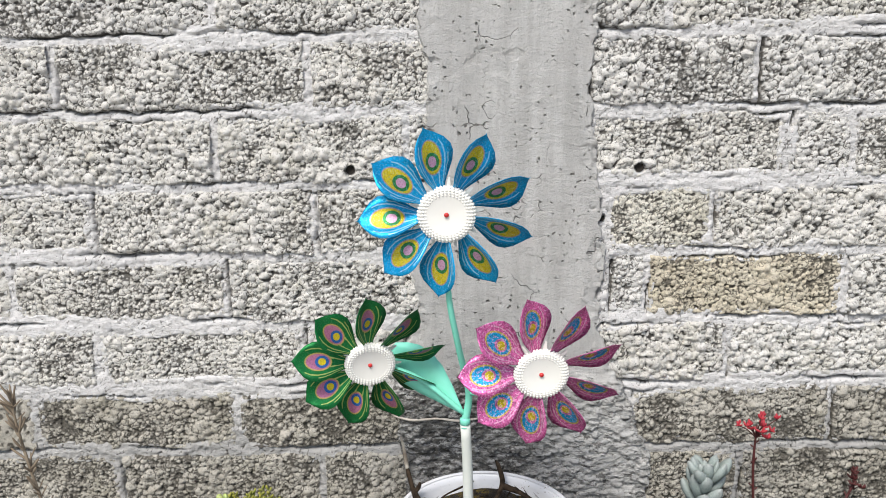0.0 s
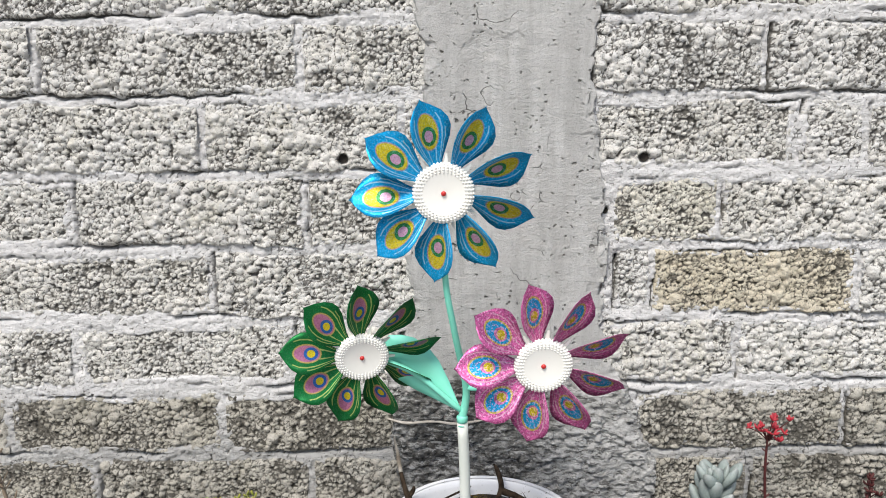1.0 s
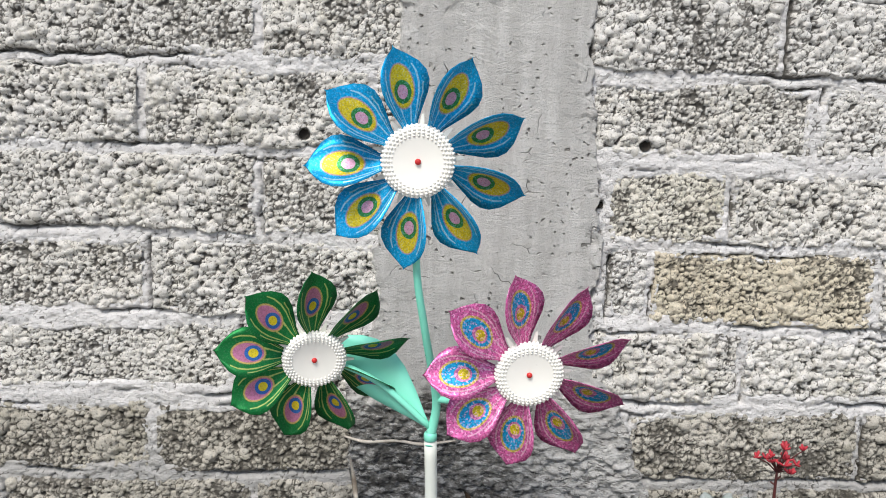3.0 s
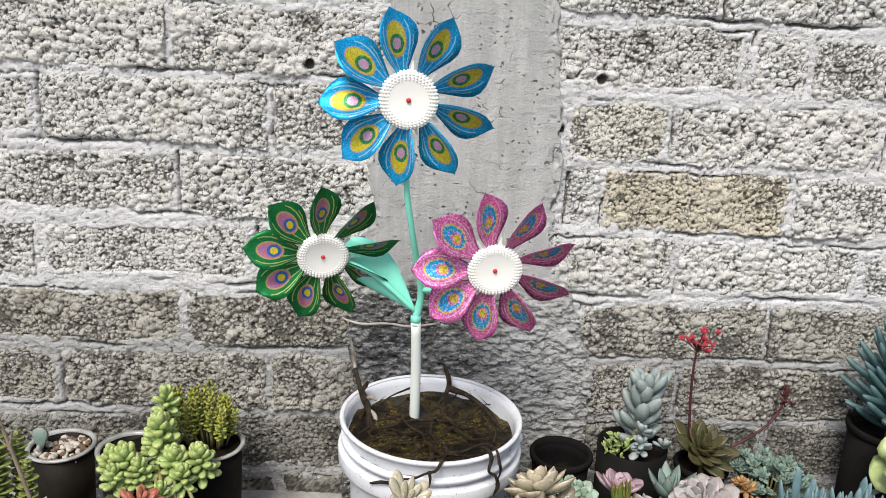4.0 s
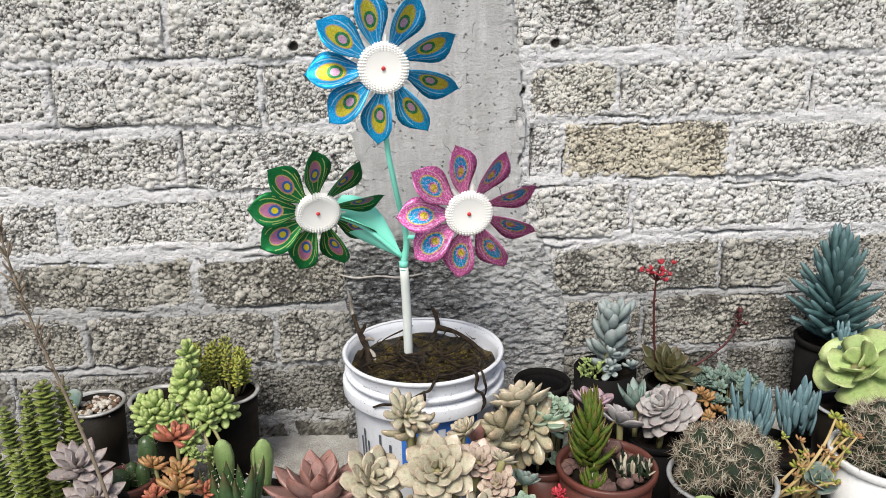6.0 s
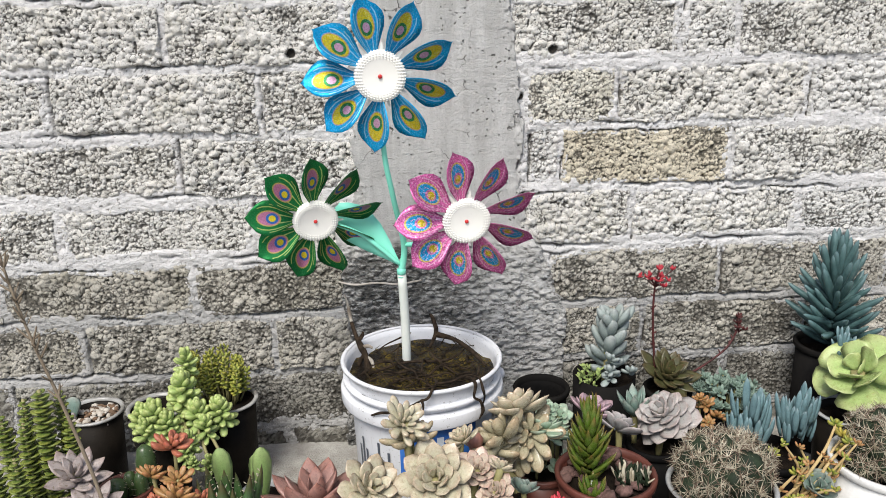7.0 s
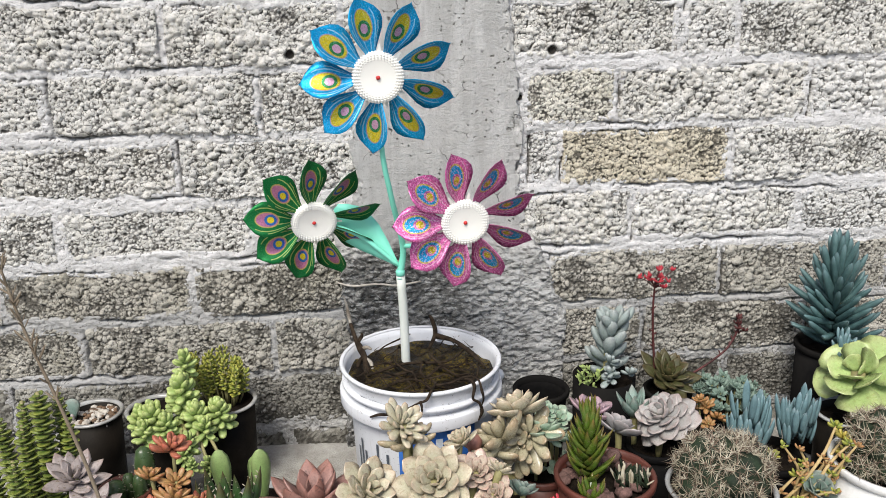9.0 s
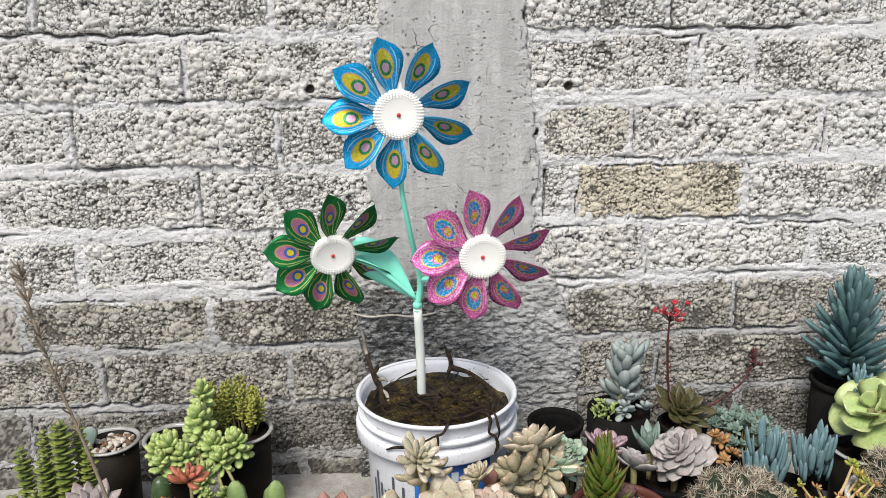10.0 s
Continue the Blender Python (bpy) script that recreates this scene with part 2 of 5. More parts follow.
M_CLEAR_RIM = plain("clear_plastic_rim", (0.46, 0.46, 0.45), (0.20, 0.195, 0.18), 0.25, 90, 0.0003, spec=0.6)
M_SOILED = plain("clear_plastic_over_soil", (0.005, 0.0045, 0.004), (0.016, 0.013, 0.010), 0.5, 60, 0.001, spec=0.08)
M_STONE = plain("white_pebble", (0.62, 0.58, 0.52), (0.36, 0.32, 0.27), 0.8, 150, 0.002)
M_STONE_PINK = plain("pink_volcanic_stone", (0.26, 0.15, 0.13), (0.09, 0.05, 0.042), 0.9, 260, 0.008)
M_DEBRIS = plain("dry_debris", (0.035, 0.024, 0.012), (0.008, 0.006, 0.004), 0.9, 200, 0.002)
M_AQUA = plain("aqua_plastic", (0.19, 0.66, 0.50), (0.22, 0.70, 0.55), 0.35, 25, 0.0001, spec=0.5)
M_TUBE = plain("milky_tube", (0.72, 0.75, 0.70), (0.64, 0.68, 0.63), 0.4, 40, 0.0002)
M_DISC = plain("white_beaded_plastic", (0.85, 0.84, 0.80), (0.80, 0.79, 0.74), 0.35, 30, 0.0001, spec=0.5)
M_PIN = plain("red_pin", (0.55, 0.03, 0.03), (0.42, 0.02, 0.02), 0.35, 60, 0.0001)
M_STALK_RED = plain("red_flower_stalk", (0.10, 0.022, 0.022), (0.045, 0.014, 0.013), 0.6, 120, 0.0005)
M_RED_FLOWER = plain("coral_red_bloom", (0.50, 0.045, 0.06), (0.30, 0.02, 0.035), 0.5, 160, 0.0005)
M_DRY = plain("dry_stalk", (0.27, 0.22, 0.16), (0.17, 0.13, 0.09), 0.85, 160, 0.001)
M_STEM_GREEN = plain("pale_stem", (0.30, 0.29, 0.12), (0.22, 0.19, 0.09), 0.6, 120, 0.0008)
M_SPINE_DARK = plain("brown_spine", (0.20, 0.14, 0.10), (0.10, 0.07, 0.05), 0.7, 200, 0.0003)
M_SPINE = plain("straw_spine", (0.50, 0.47, 0.38), (0.30, 0.26, 0.18), 0.7, 200, 0.0003)
M_CACTUS = plain("dark_cactus_skin", (0.018, 0.036, 0.013), (0.006, 0.013, 0.005), 0.7, 120, 0.002)
M_YELLOW_TWIG = plain("straw_yellow_twig", (0.52, 0.40, 0.20), (0.40, 0.28, 0.12), 0.6, 120, 0.001)

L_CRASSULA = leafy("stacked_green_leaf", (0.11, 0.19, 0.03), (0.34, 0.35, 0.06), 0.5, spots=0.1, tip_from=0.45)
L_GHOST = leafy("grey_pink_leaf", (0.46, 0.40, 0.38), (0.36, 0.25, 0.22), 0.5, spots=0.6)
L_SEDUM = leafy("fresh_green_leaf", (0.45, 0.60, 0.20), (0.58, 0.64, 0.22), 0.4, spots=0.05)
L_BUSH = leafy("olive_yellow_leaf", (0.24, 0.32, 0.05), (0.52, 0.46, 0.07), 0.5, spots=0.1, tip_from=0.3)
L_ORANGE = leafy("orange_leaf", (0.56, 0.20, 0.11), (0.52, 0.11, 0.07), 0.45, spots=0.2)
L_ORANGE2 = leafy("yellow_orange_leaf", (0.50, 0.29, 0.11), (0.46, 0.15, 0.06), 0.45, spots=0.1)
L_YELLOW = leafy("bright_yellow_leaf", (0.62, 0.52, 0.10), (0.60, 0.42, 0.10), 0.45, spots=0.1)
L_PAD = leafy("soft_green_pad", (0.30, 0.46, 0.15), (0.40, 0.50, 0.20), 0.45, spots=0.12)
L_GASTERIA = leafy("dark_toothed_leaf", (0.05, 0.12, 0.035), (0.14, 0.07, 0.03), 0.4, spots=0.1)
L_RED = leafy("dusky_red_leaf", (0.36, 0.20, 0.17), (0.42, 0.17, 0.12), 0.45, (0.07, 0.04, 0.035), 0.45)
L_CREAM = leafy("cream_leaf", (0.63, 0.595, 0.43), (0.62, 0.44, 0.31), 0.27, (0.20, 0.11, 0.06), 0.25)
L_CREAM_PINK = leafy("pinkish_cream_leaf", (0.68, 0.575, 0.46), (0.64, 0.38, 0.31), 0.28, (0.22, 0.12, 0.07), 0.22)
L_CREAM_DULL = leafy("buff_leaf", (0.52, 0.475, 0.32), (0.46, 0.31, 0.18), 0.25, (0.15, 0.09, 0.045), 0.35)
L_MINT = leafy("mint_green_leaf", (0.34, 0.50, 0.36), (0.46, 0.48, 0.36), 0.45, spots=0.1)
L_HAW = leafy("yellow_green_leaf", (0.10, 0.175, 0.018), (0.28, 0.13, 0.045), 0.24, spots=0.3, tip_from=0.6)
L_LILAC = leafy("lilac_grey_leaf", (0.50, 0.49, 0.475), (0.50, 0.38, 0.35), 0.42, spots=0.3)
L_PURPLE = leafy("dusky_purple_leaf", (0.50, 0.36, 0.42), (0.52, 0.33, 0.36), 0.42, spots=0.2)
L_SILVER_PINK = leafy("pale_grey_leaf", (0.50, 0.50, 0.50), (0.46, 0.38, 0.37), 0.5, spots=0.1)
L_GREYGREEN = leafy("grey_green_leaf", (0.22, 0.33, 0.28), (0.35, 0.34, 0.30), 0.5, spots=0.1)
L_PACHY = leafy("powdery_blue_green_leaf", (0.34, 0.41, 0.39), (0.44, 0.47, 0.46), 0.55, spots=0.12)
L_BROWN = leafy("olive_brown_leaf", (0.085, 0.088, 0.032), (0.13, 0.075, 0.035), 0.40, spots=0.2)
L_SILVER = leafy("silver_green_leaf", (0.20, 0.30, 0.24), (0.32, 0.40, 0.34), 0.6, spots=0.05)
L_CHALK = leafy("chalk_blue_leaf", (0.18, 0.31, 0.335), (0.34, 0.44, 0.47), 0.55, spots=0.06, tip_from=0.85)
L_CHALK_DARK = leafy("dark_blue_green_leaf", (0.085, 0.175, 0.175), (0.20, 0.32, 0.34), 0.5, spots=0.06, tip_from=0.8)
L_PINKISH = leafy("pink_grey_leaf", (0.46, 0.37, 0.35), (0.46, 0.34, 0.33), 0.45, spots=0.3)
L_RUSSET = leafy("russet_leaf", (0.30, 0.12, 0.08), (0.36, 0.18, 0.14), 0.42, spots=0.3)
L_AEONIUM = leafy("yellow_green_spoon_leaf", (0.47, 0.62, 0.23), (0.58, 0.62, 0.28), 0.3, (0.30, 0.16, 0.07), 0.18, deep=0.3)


def petal_material(name, ground, rings, streak, dark=0.5, spark=0.3, grain=700):
    """Glittering foil print: an eye of nested ovals on a ground colour, with fine streaks. rings: (cx, a, b, colour), outer first."""
    n = Nodes(name)
    local = n.coord()
    x, y, _ = n.split(local)
    c = n.mix(n.ramp(n.rand(), 0, 1, 0, 0.25), ground, tuple(v * 1.35 for v in ground))
    u, v, _ = n.split(n.coord("UV"))
    w = n.calc("ABSOLUTE", n.calc("MULTIPLY", n.calc("SUBTRACT", v, 0.5), 2.0))
    for at, wide, lo, hi in ((0.66, 0.032, 0.10, 0.78), (0.30, 0.05, 0.0, 0.36), (0.80, 0.025, 0.05, 0.55)):
        line = n.ramp(n.calc("ABSOLUTE", n.calc("SUBTRACT", w, at)), wide * 0.5, wide * 1.3, 1.0, 0.0)
        line = n.calc("MULTIPLY", line, n.calc("MULTIPLY", n.calc("GREATER_THAN", u, lo), n.calc("LESS_THAN", u, hi)))
        c = n.mix(n.calc("MULTIPLY", line, 0.75), c, streak)
    wobble = n.calc("MULTIPLY", n.calc("SUBTRACT", n.noise(local, 500, 2), 0.5), 0.10)
    for cx, a, b, colour in rings:
        dx, dy = n.calc("DIVIDE", n.calc("SUBTRACT", x, cx), a), n.calc("DIVIDE", y, b)
        d = n.calc("SQRT", n.calc("ADD", n.calc("MULTIPLY", dx, dx), n.calc("MULTIPLY", dy, dy)))
        c = n.mix(n.ramp(n.calc("ADD", d, wobble), 0.97, 1.03, 1.0, 0.0), c, colour)
    glitter = n.split(n.cells(local, grain, "Color"))
    c = n.mix(n.ramp(glitter[0], 0.15, 1.0, 0.0, dark), c, (0.01, 0.01, 0.015), "MIX")
    c = n.mix(n.ramp(glitter[1], 0.70, 1.0, 0.0, spark), c, tuple(min(0.92, g * 1.1 + 0.42) for g in ground))
    n.bump(glitter[2], 0.8, 0.0016)
    return n.done(c, 0.40, 0.55, 0.3)


YELLOW, PINK, SKYBLUE, LEAFGREEN = (0.66, 0.53, 0.02), (0.60, 0.20, 0.42), (0.01, 0.34, 0.66), (0.03, 0.22, 0.06)
P_BLUE = petal_material("blue_foil_petal", (0.0, 0.33, 0.66), [
    (0.083, 0.0250, 0.0160, (0.45, 0.30, 0.35)), (0.083, 0.0235, 0.0146, YELLOW), (0.077, 0.0128, 0.0112, LEAFGREEN),
    (0.077, 0.0078, 0.0068, (0.62, 0.34, 0.48))], (0.45, 0.72, 0.85), 0.35, 0.22)
P_PINK = petal_material("pink_foil_petal", (0.64, 0.13, 0.36), [
    (0.083, 0.0240, 0.0165, (0.62, 0.52, 0.10)), (0.083, 0.0210, 0.0140, SKYBLUE), (0.078, 0.0108, 0.0092, PINK),
    (0.077, 0.0072, 0.0066, YELLOW)], (0.75, 0.50, 0.60), 0.55, 0.6, 560)
P_GREEN = petal_material("green_foil_petal", (0.004, 0.15, 0.035), [
    (0.083, 0.0220, 0.0145, (0.50, 0.38, 0.12)), (0.083, 0.0196, 0.0124, (0.46, 0.17, 0.30)), (0.077, 0.0112, 0.0098, (0.03, 0.13, 0.42)),
    (0.077, 0.0064, 0.0058, YELLOW)], (0.50, 0.60, 0.18), 0.3, 0.06)


# ---- builders ----
def mesh_of(name, verts, faces, material, smooth=True):
    me = bpy.data.meshes.new(name)
    me.from_pydata([tuple(v) for v in verts], [], faces)
    me.materials.append(material)
    if smooth:
        me.polygons.foreach_set("use_smooth", [True] * len(me.polygons))
    me.update()
    return me


def part(name, data, parent=None, label="", m=None):
    """Links a mesh as one object, under a thing or a part where one is given."""
    ob = new(name, data)
    if m is not None:
        ob.matrix_basis = m
    if parent is not None:
        ob.parent = parent
    return tagged(ob, label)


def thing(name, x, y, z, label, category, group="", kind=""):
    ob = new(name)
    ob.location = (x, y, z)
    ob.empty_display_size = 0.02
    return tagged(ob, label, category, group, kind)


def lathe(name, profile, material, sides=40, wobble=0.0):
    """A turned body from (radius, height) pairs; radius 0 closes it."""
    verts, faces, rings = [], [], []
    for r, z in profile:
        if r <= 0:
            rings.append([len(verts)])
            verts.append((0, 0, z))
        else:
            rings.append(list(range(len(verts), len(verts) + sides)))
            for i in range(sides):
                a = 2 * math.pi * i / sides
                k = r * (1 + wobble * noise.noise(Vector((math.cos(a) * 2, math.sin(a) * 2, z * 30))))
                verts.append((k * math.cos(a), k * math.sin(a), z))
    for a, b in zip(rings, rings[1:]):
        for i in range(sides):
            j = (i + 1) % sides
            if len(a) == 1:
                faces.append((a[0], b[j], b[i]))
            elif len(b) == 1:
                faces.append((a[i], a[j], b[0]))
            else:
                faces.append((a[i], a[j], b[j], b[i]))
    return mesh_of(name, verts, faces, material)


def tube(name, points, radii, material, sides=8, steps=6):
    """A round rod through the points (Catmull-Rom), tapering by radii."""
    pts = [Vector(p) for p in points]
    ext = [pts[0] * 2 - pts[1]] + pts + [pts[-1] * 2 - pts[-2]]
    line, rad = [], []
    for i in range(1, len(ext) - 2):
        for s in range(steps):
            t = s / steps
            a, b, c, d = ext[i - 1:i + 3]
            line.append(0.5 * (2 * b + (c - a) * t + (2 * a - 5 * b + 4 * c - d) * t * t + (3 * b - a - 3 * c + d) * t ** 3))
            rad.append(radii[i - 1] * (1 - t) + radii[i] * t)
    line.append(pts[-1]), rad.append(radii[-1])
    verts, faces = [], []
    side = Vector((0.31, 0.87, 0.17))
    for i, p in enumerate(line):
        d = (line[min(i + 1, len(line) - 1)] - line[max(i - 1, 0)]).normalized()
        u = d.cross(side).normalized()
        w = d.cross(u)
        for k in range(sides):
            a = 2 * math.pi * k / sides
            verts.append(p + rad[i] * (u * math.cos(a) + w * math.sin(a)))
    for i in range(len(line) - 1):
        for k in range(sides):
            j = (k + 1) % sides
            faces.append((i * sides + k, i * sides + j, (i + 1) * sides + j, (i + 1) * sides + k))
    faces.append(tuple(reversed(range(sides))))
    faces.append(tuple(range((len(line) - 1) * sides, len(line) * sides)))
    return mesh_of(name, verts, faces, material)


SHAPES = {
    # stations: along, half width, half thickness, rise
    "spoon": [(0, .10, .06, 0), (.2, .17, .08, .0), (.45, .27, .09, .01), (.68, .33, .085, .04), (.85, .25, .06, .08), (.95, .11, .03, .115), (1, .01, .008, .13)],
    "point": [(0, .13, .06, 0), (.25, .21, .075, .0), (.5, .25, .08, .02), (.72, .20, .065, .06), (.88, .11, .04, .11), (1, .008, .006, .17)],
    "fat": [(0, .07, .06, 0), (.15, .13, .11, .0), (.4, .19, .15, .01), (.65, .215, .16, .03), (.85, .16, .12, .06), (.96, .075, .06, .08), (1, .01, .01, .085)],
    "bean": [(0, .09, .08, 0), (.15, .16, .13, .0), (.4, .21, .17, .01), (.65, .235, .185, .02), (.85, .20, .155, .035), (.95, .125, .10, .045), (1, .02, .02, .05)],
    "long": [(0, .09, .07, 0), (.25, .13, .10, .0), (.5, .17, .12, .0), (.75, .185, .12, .03), (.9, .14, .09, .055), (.97, .07, .05, .07), (1, .012, .01, .075)],
    "stick": [(0, .05, .045, 0), (.2, .068, .06, .0), (.5, .078, .068, .01), (.8, .07, .06, .03), (.93, .045, .04, .045), (1, .008, .008, .05)],
    "tri": [(0, .19, .07, 0), (.2, .20, .09, .01), (.45, .165, .085, .05), (.7, .11, .06, .11), (.88, .05, .03, .17), (1, .004, .004, .22)],
    "round": [(0, .12, .03, 0), (.25, .22, .04, .0), (.5, .38, .045, .02), (.72, .44, .045, .06), (.88, .36, .04, .11), (.97, .17, .025, .15), (1, .03, .01, .16)],
    "blade": [(0, .06, .05, 0), (.25, .085, .06, .0), (.55, .10, .06, .005), (.78, .085, .05, .02), (.92, .045, .03, .035), (1, .004, .004, .045)],
    "chip": [(0, .45, .12, 0), (.3, .58, .15, .0), (.6, .52, .14, .02), (.85, .30, .09, .05), (1, .02, .02, .08)],
}


def leaf_mesh(kind, material, made={}):
    """A leaf one unit long along x, shared by all leaves of its kind."""
    key = (kind, material.name)
    if key not in made:
        sides, verts, faces = 7, [], []
        st = SHAPES[kind]
        for x, w, h, up in st:
            for k in range(sides):
                a = 2 * math.pi * k / sides + 0.2
                c, s = math.cos(a), math.sin(a)
                verts.append((x, w * c, up + h * s * (0.7 if s > 0 else 1.25) + 0.16 * w * c * c))
        for i in range(len(st) - 1):
            for k in range(sides):
                j = (k + 1) % sides
                faces.append((i * sides + k, i * sides + j, (i + 1) * sides + j, (i + 1) * sides + k))
        faces.append(tuple(reversed(range(sides))))
        made[key] = mesh_of("leaf", verts, faces, material)
    return made[key]


def leaf_at(parent, data, origin, azimuth, elevation, length, width=1.0, roll=0.0):
    m = Matrix.Translation(origin) @ Euler((0, 0, azimuth)).to_matrix().to_4x4() @ Euler((0, -elevation, 0)).to_matrix().to_4x4()
    m = m @ Euler((roll, 0, 0)).to_matrix().to_4x4() @ Matrix.Diagonal((length, length * width, length * (width * 0.5 + 0.5), 1))
    ob = part("leaf", data, parent, "", m)
    return ob


def rosette_leaves(parent, centre, radius, count, kind, material, rng, low=8, high=82, width=1.0, lean=(0, 0), gap=0.06):
    """Leaves round one growing point by the golden angle; lean tips the whole head, in degrees about x and y."""
    data = leaf_mesh(kind, material)
    head = Matrix.Translation(centre) @ pose(0, 0, 0, lean[0], lean[1], rng.uniform(0, 360))
    for i in range(count):
        f = ((i + 0.5) / count) ** 0.65
        az = i * 2.39996 + rng.uniform(-0.12, 0.12)
        el = radians(high + (low - high) * f + rng.uniform(-5, 5))
        ln = radius * (0.30 + 0.70 * f) * rng.uniform(0.92, 1.08)
        m = head @ Matrix.Translation((math.cos(az) * radius * gap, math.sin(az) * radius * gap, -radius * 0.22 * f))
        m = m @ Euler((0, 0, az)).to_matrix().to_4x4() @ Euler((rng.uniform(-0.1, 0.1), -el, 0)).to_matrix().to_4x4()
        m = m @ Matrix.Diagonal((ln, ln * width, ln * (0.5 + 0.5 * width), 1))
        part("leaf", data, parent, "", m)


def spike_leaves(parent, base, top, count, length, kind, material, rng, low=20, high=75, width=1.0, taper=0.5, jitter=7):
    """Leaves spiralling up a stem from base to top."""
    data = leaf_mesh(kind, material)
    base, top = Vector(base), Vector(top)
    turn = (top - base).to_track_quat("Z", "Y").to_matrix().to_4x4()
    for i in range(count):
        f = (i + 0.5) / count
        az = i * 2.39996 + rng.uniform(-0.2, 0.2)
        el = radians(low + (high - low) * f ** 1.3 + rng.uniform(-jitter, jitter))
        ln = length * (1 - (1 - taper) * f ** 2) * rng.uniform(0.85, 1.12)
        m = Matrix.Translation(base.lerp(top, f)) @ turn @ Euler((0, 0, az)).to_matrix().to_4x4() @ Euler((rng.uniform(-0.1, 0.1), -el, 0)).to_matrix().to_4x4()
        part("leaf", data, parent, "", m @ Matrix.Diagonal((ln, ln * width, ln * (0.5 + 0.5 * width), 1)))


def soil_mesh(radius, height, material, seed, rough=0.004):
    verts, faces, rings = [(0, 0, height + rough)], [], 5
    sides = 28
    for r in range(1, rings + 1):
        for i in range(sides):
            a = 2 * math.pi * i / sides
            k = radius * r / rings
            x, y = k * math.cos(a), k * math.sin(a)
            verts.append((x, y, height + rough * 2 * noise.noise(Vector((x * 60 + seed, y * 60, seed)))))
    for i in range(sides):
        faces.append((0, 1 + i, 1 + (i + 1) % sides))
    for r in range(rings - 1):
        for i in range(sides):
            j = (i + 1) % sides
            a, b = 1 + r * sides, 1 + (r + 1) * sides
            faces.append((a + i, b + i, b + j, a + j))
    return mesh_of("soil", verts, faces, material)


def pot(x, y, radius, height, material, label, name="plant_pot", taper=0.8, soil=True, fill=0.88, rim=True, category="plant pot", edge=None):
    base = thing(name, x, y, 0.0, label, category, "plant pots by the wall")
    rb, t = radius * taper, 0.0025
    rw = radius - (0.005 if rim else 0.0)
    body = [(0, 0.002), (rb * 0.9, 0.002), (rb, 0.006), (rw, height * 0.97), (rw - t, height * 0.97), (rw - t - 0.001, height * 0.8), (rb - t, 0.010), (0, 0.010)]
    part("body", lathe("body", body, material, 36, 0.01), base)
    if rim:
        deep = 0.006 if edge else 0.014
        ring = [(rw - t, height - deep), (rw + 0.002, height - deep - 0.001), (radius, height - deep + 0.002), (radius + 0.001, height - 0.003), (radius - 0.001, height),
                (rw - t, height - 0.001), (rw - t - 0.0005, height - deep)]
        part("rim", lathe("rim", ring, edge or material, 36, 0.008), base)
    if soil:
        rs = rb + (rw - rb) * fill - t - 0.0015
        part("soil", soil_mesh(rs, height * fill, M_SOIL, x * 31 + y * 17), base, "dark potting soil")
    return base


def pebble_mesh(material, seed, made={}):
    key = (material.name, seed)
    if key not in made:
        bm = bmesh.new()
        bmesh.ops.create_icosphere(bm, subdivisions=1, radius=1)
        for v in bm.verts:
            v.co *= 1 + 0.35 * noise.noise(v.co * 1.3 + Vector((seed * 7.1, 3, 1)))
            v.co.z *= 0.7
        me = bpy.data.meshes.new("pebble")
        bm.to_mesh(me)
        bm.free()
        me.polygons.foreach_set("use_smooth", [True] * len(me.polygons))
        me.materials.append(material)
        made[key] = me
    return made[key]


def pebbles(parent, cx, cy, z, radius, count, size, material, rng, hollow=0.0):
    for i in range(count):
        a, r = rng.uniform(0, 6.28), radius * math.sqrt(rng.uniform(hollow, 1))
        s = size * rng.uniform(0.6, 1.3)
        m = Matrix.Translation((cx + r * math.cos(a), cy + r * math.sin(a), z + s * 0.3)) @ pose(0, 0, 0, rng.uniform(-30, 30), rng.uniform(-30, 30), rng.uniform(0, 360))
        part("pebble", pebble_mesh(material, i % 5), parent, "", m @ Matrix.Diagonal((s, s, s, 1)))


# ---- ground and wall ----
def value_noise(x, z, seed):
    xi, zi = np.floor(x).astype(int), np.floor(z).astype(int)
    fx, fz = x - xi, z - zi
    fx, fz = fx * fx * (3 - 2 * fx), fz * fz * (3 - 2 * fz)

    def h(i, j):
        k = (i * 374761393 + j * 668265263 + seed * 974634777) & 0x7FFFFFFF
        k = ((k ^ (k >> 13)) * 1274126177) & 0x7FFFFFFF
        return ((k ^ (k >> 16)) & 0xFFFF) / 65535.0
    return (h(xi, zi) * (1 - fx) + h(xi + 1, zi) * fx) * (1 - fz) + (h(xi, zi + 1) * (1 - fx) + h(xi + 1, zi + 1) * fx) * fz


def fractal(x, z, seed, octaves=4):
    total, amp = np.zeros_like(x), 0.5
    for o in range(octaves):
        total += amp * value_noise(x * 2 ** o, z * 2 ** o, seed + o * 17)
        amp *= 0.5
    return total


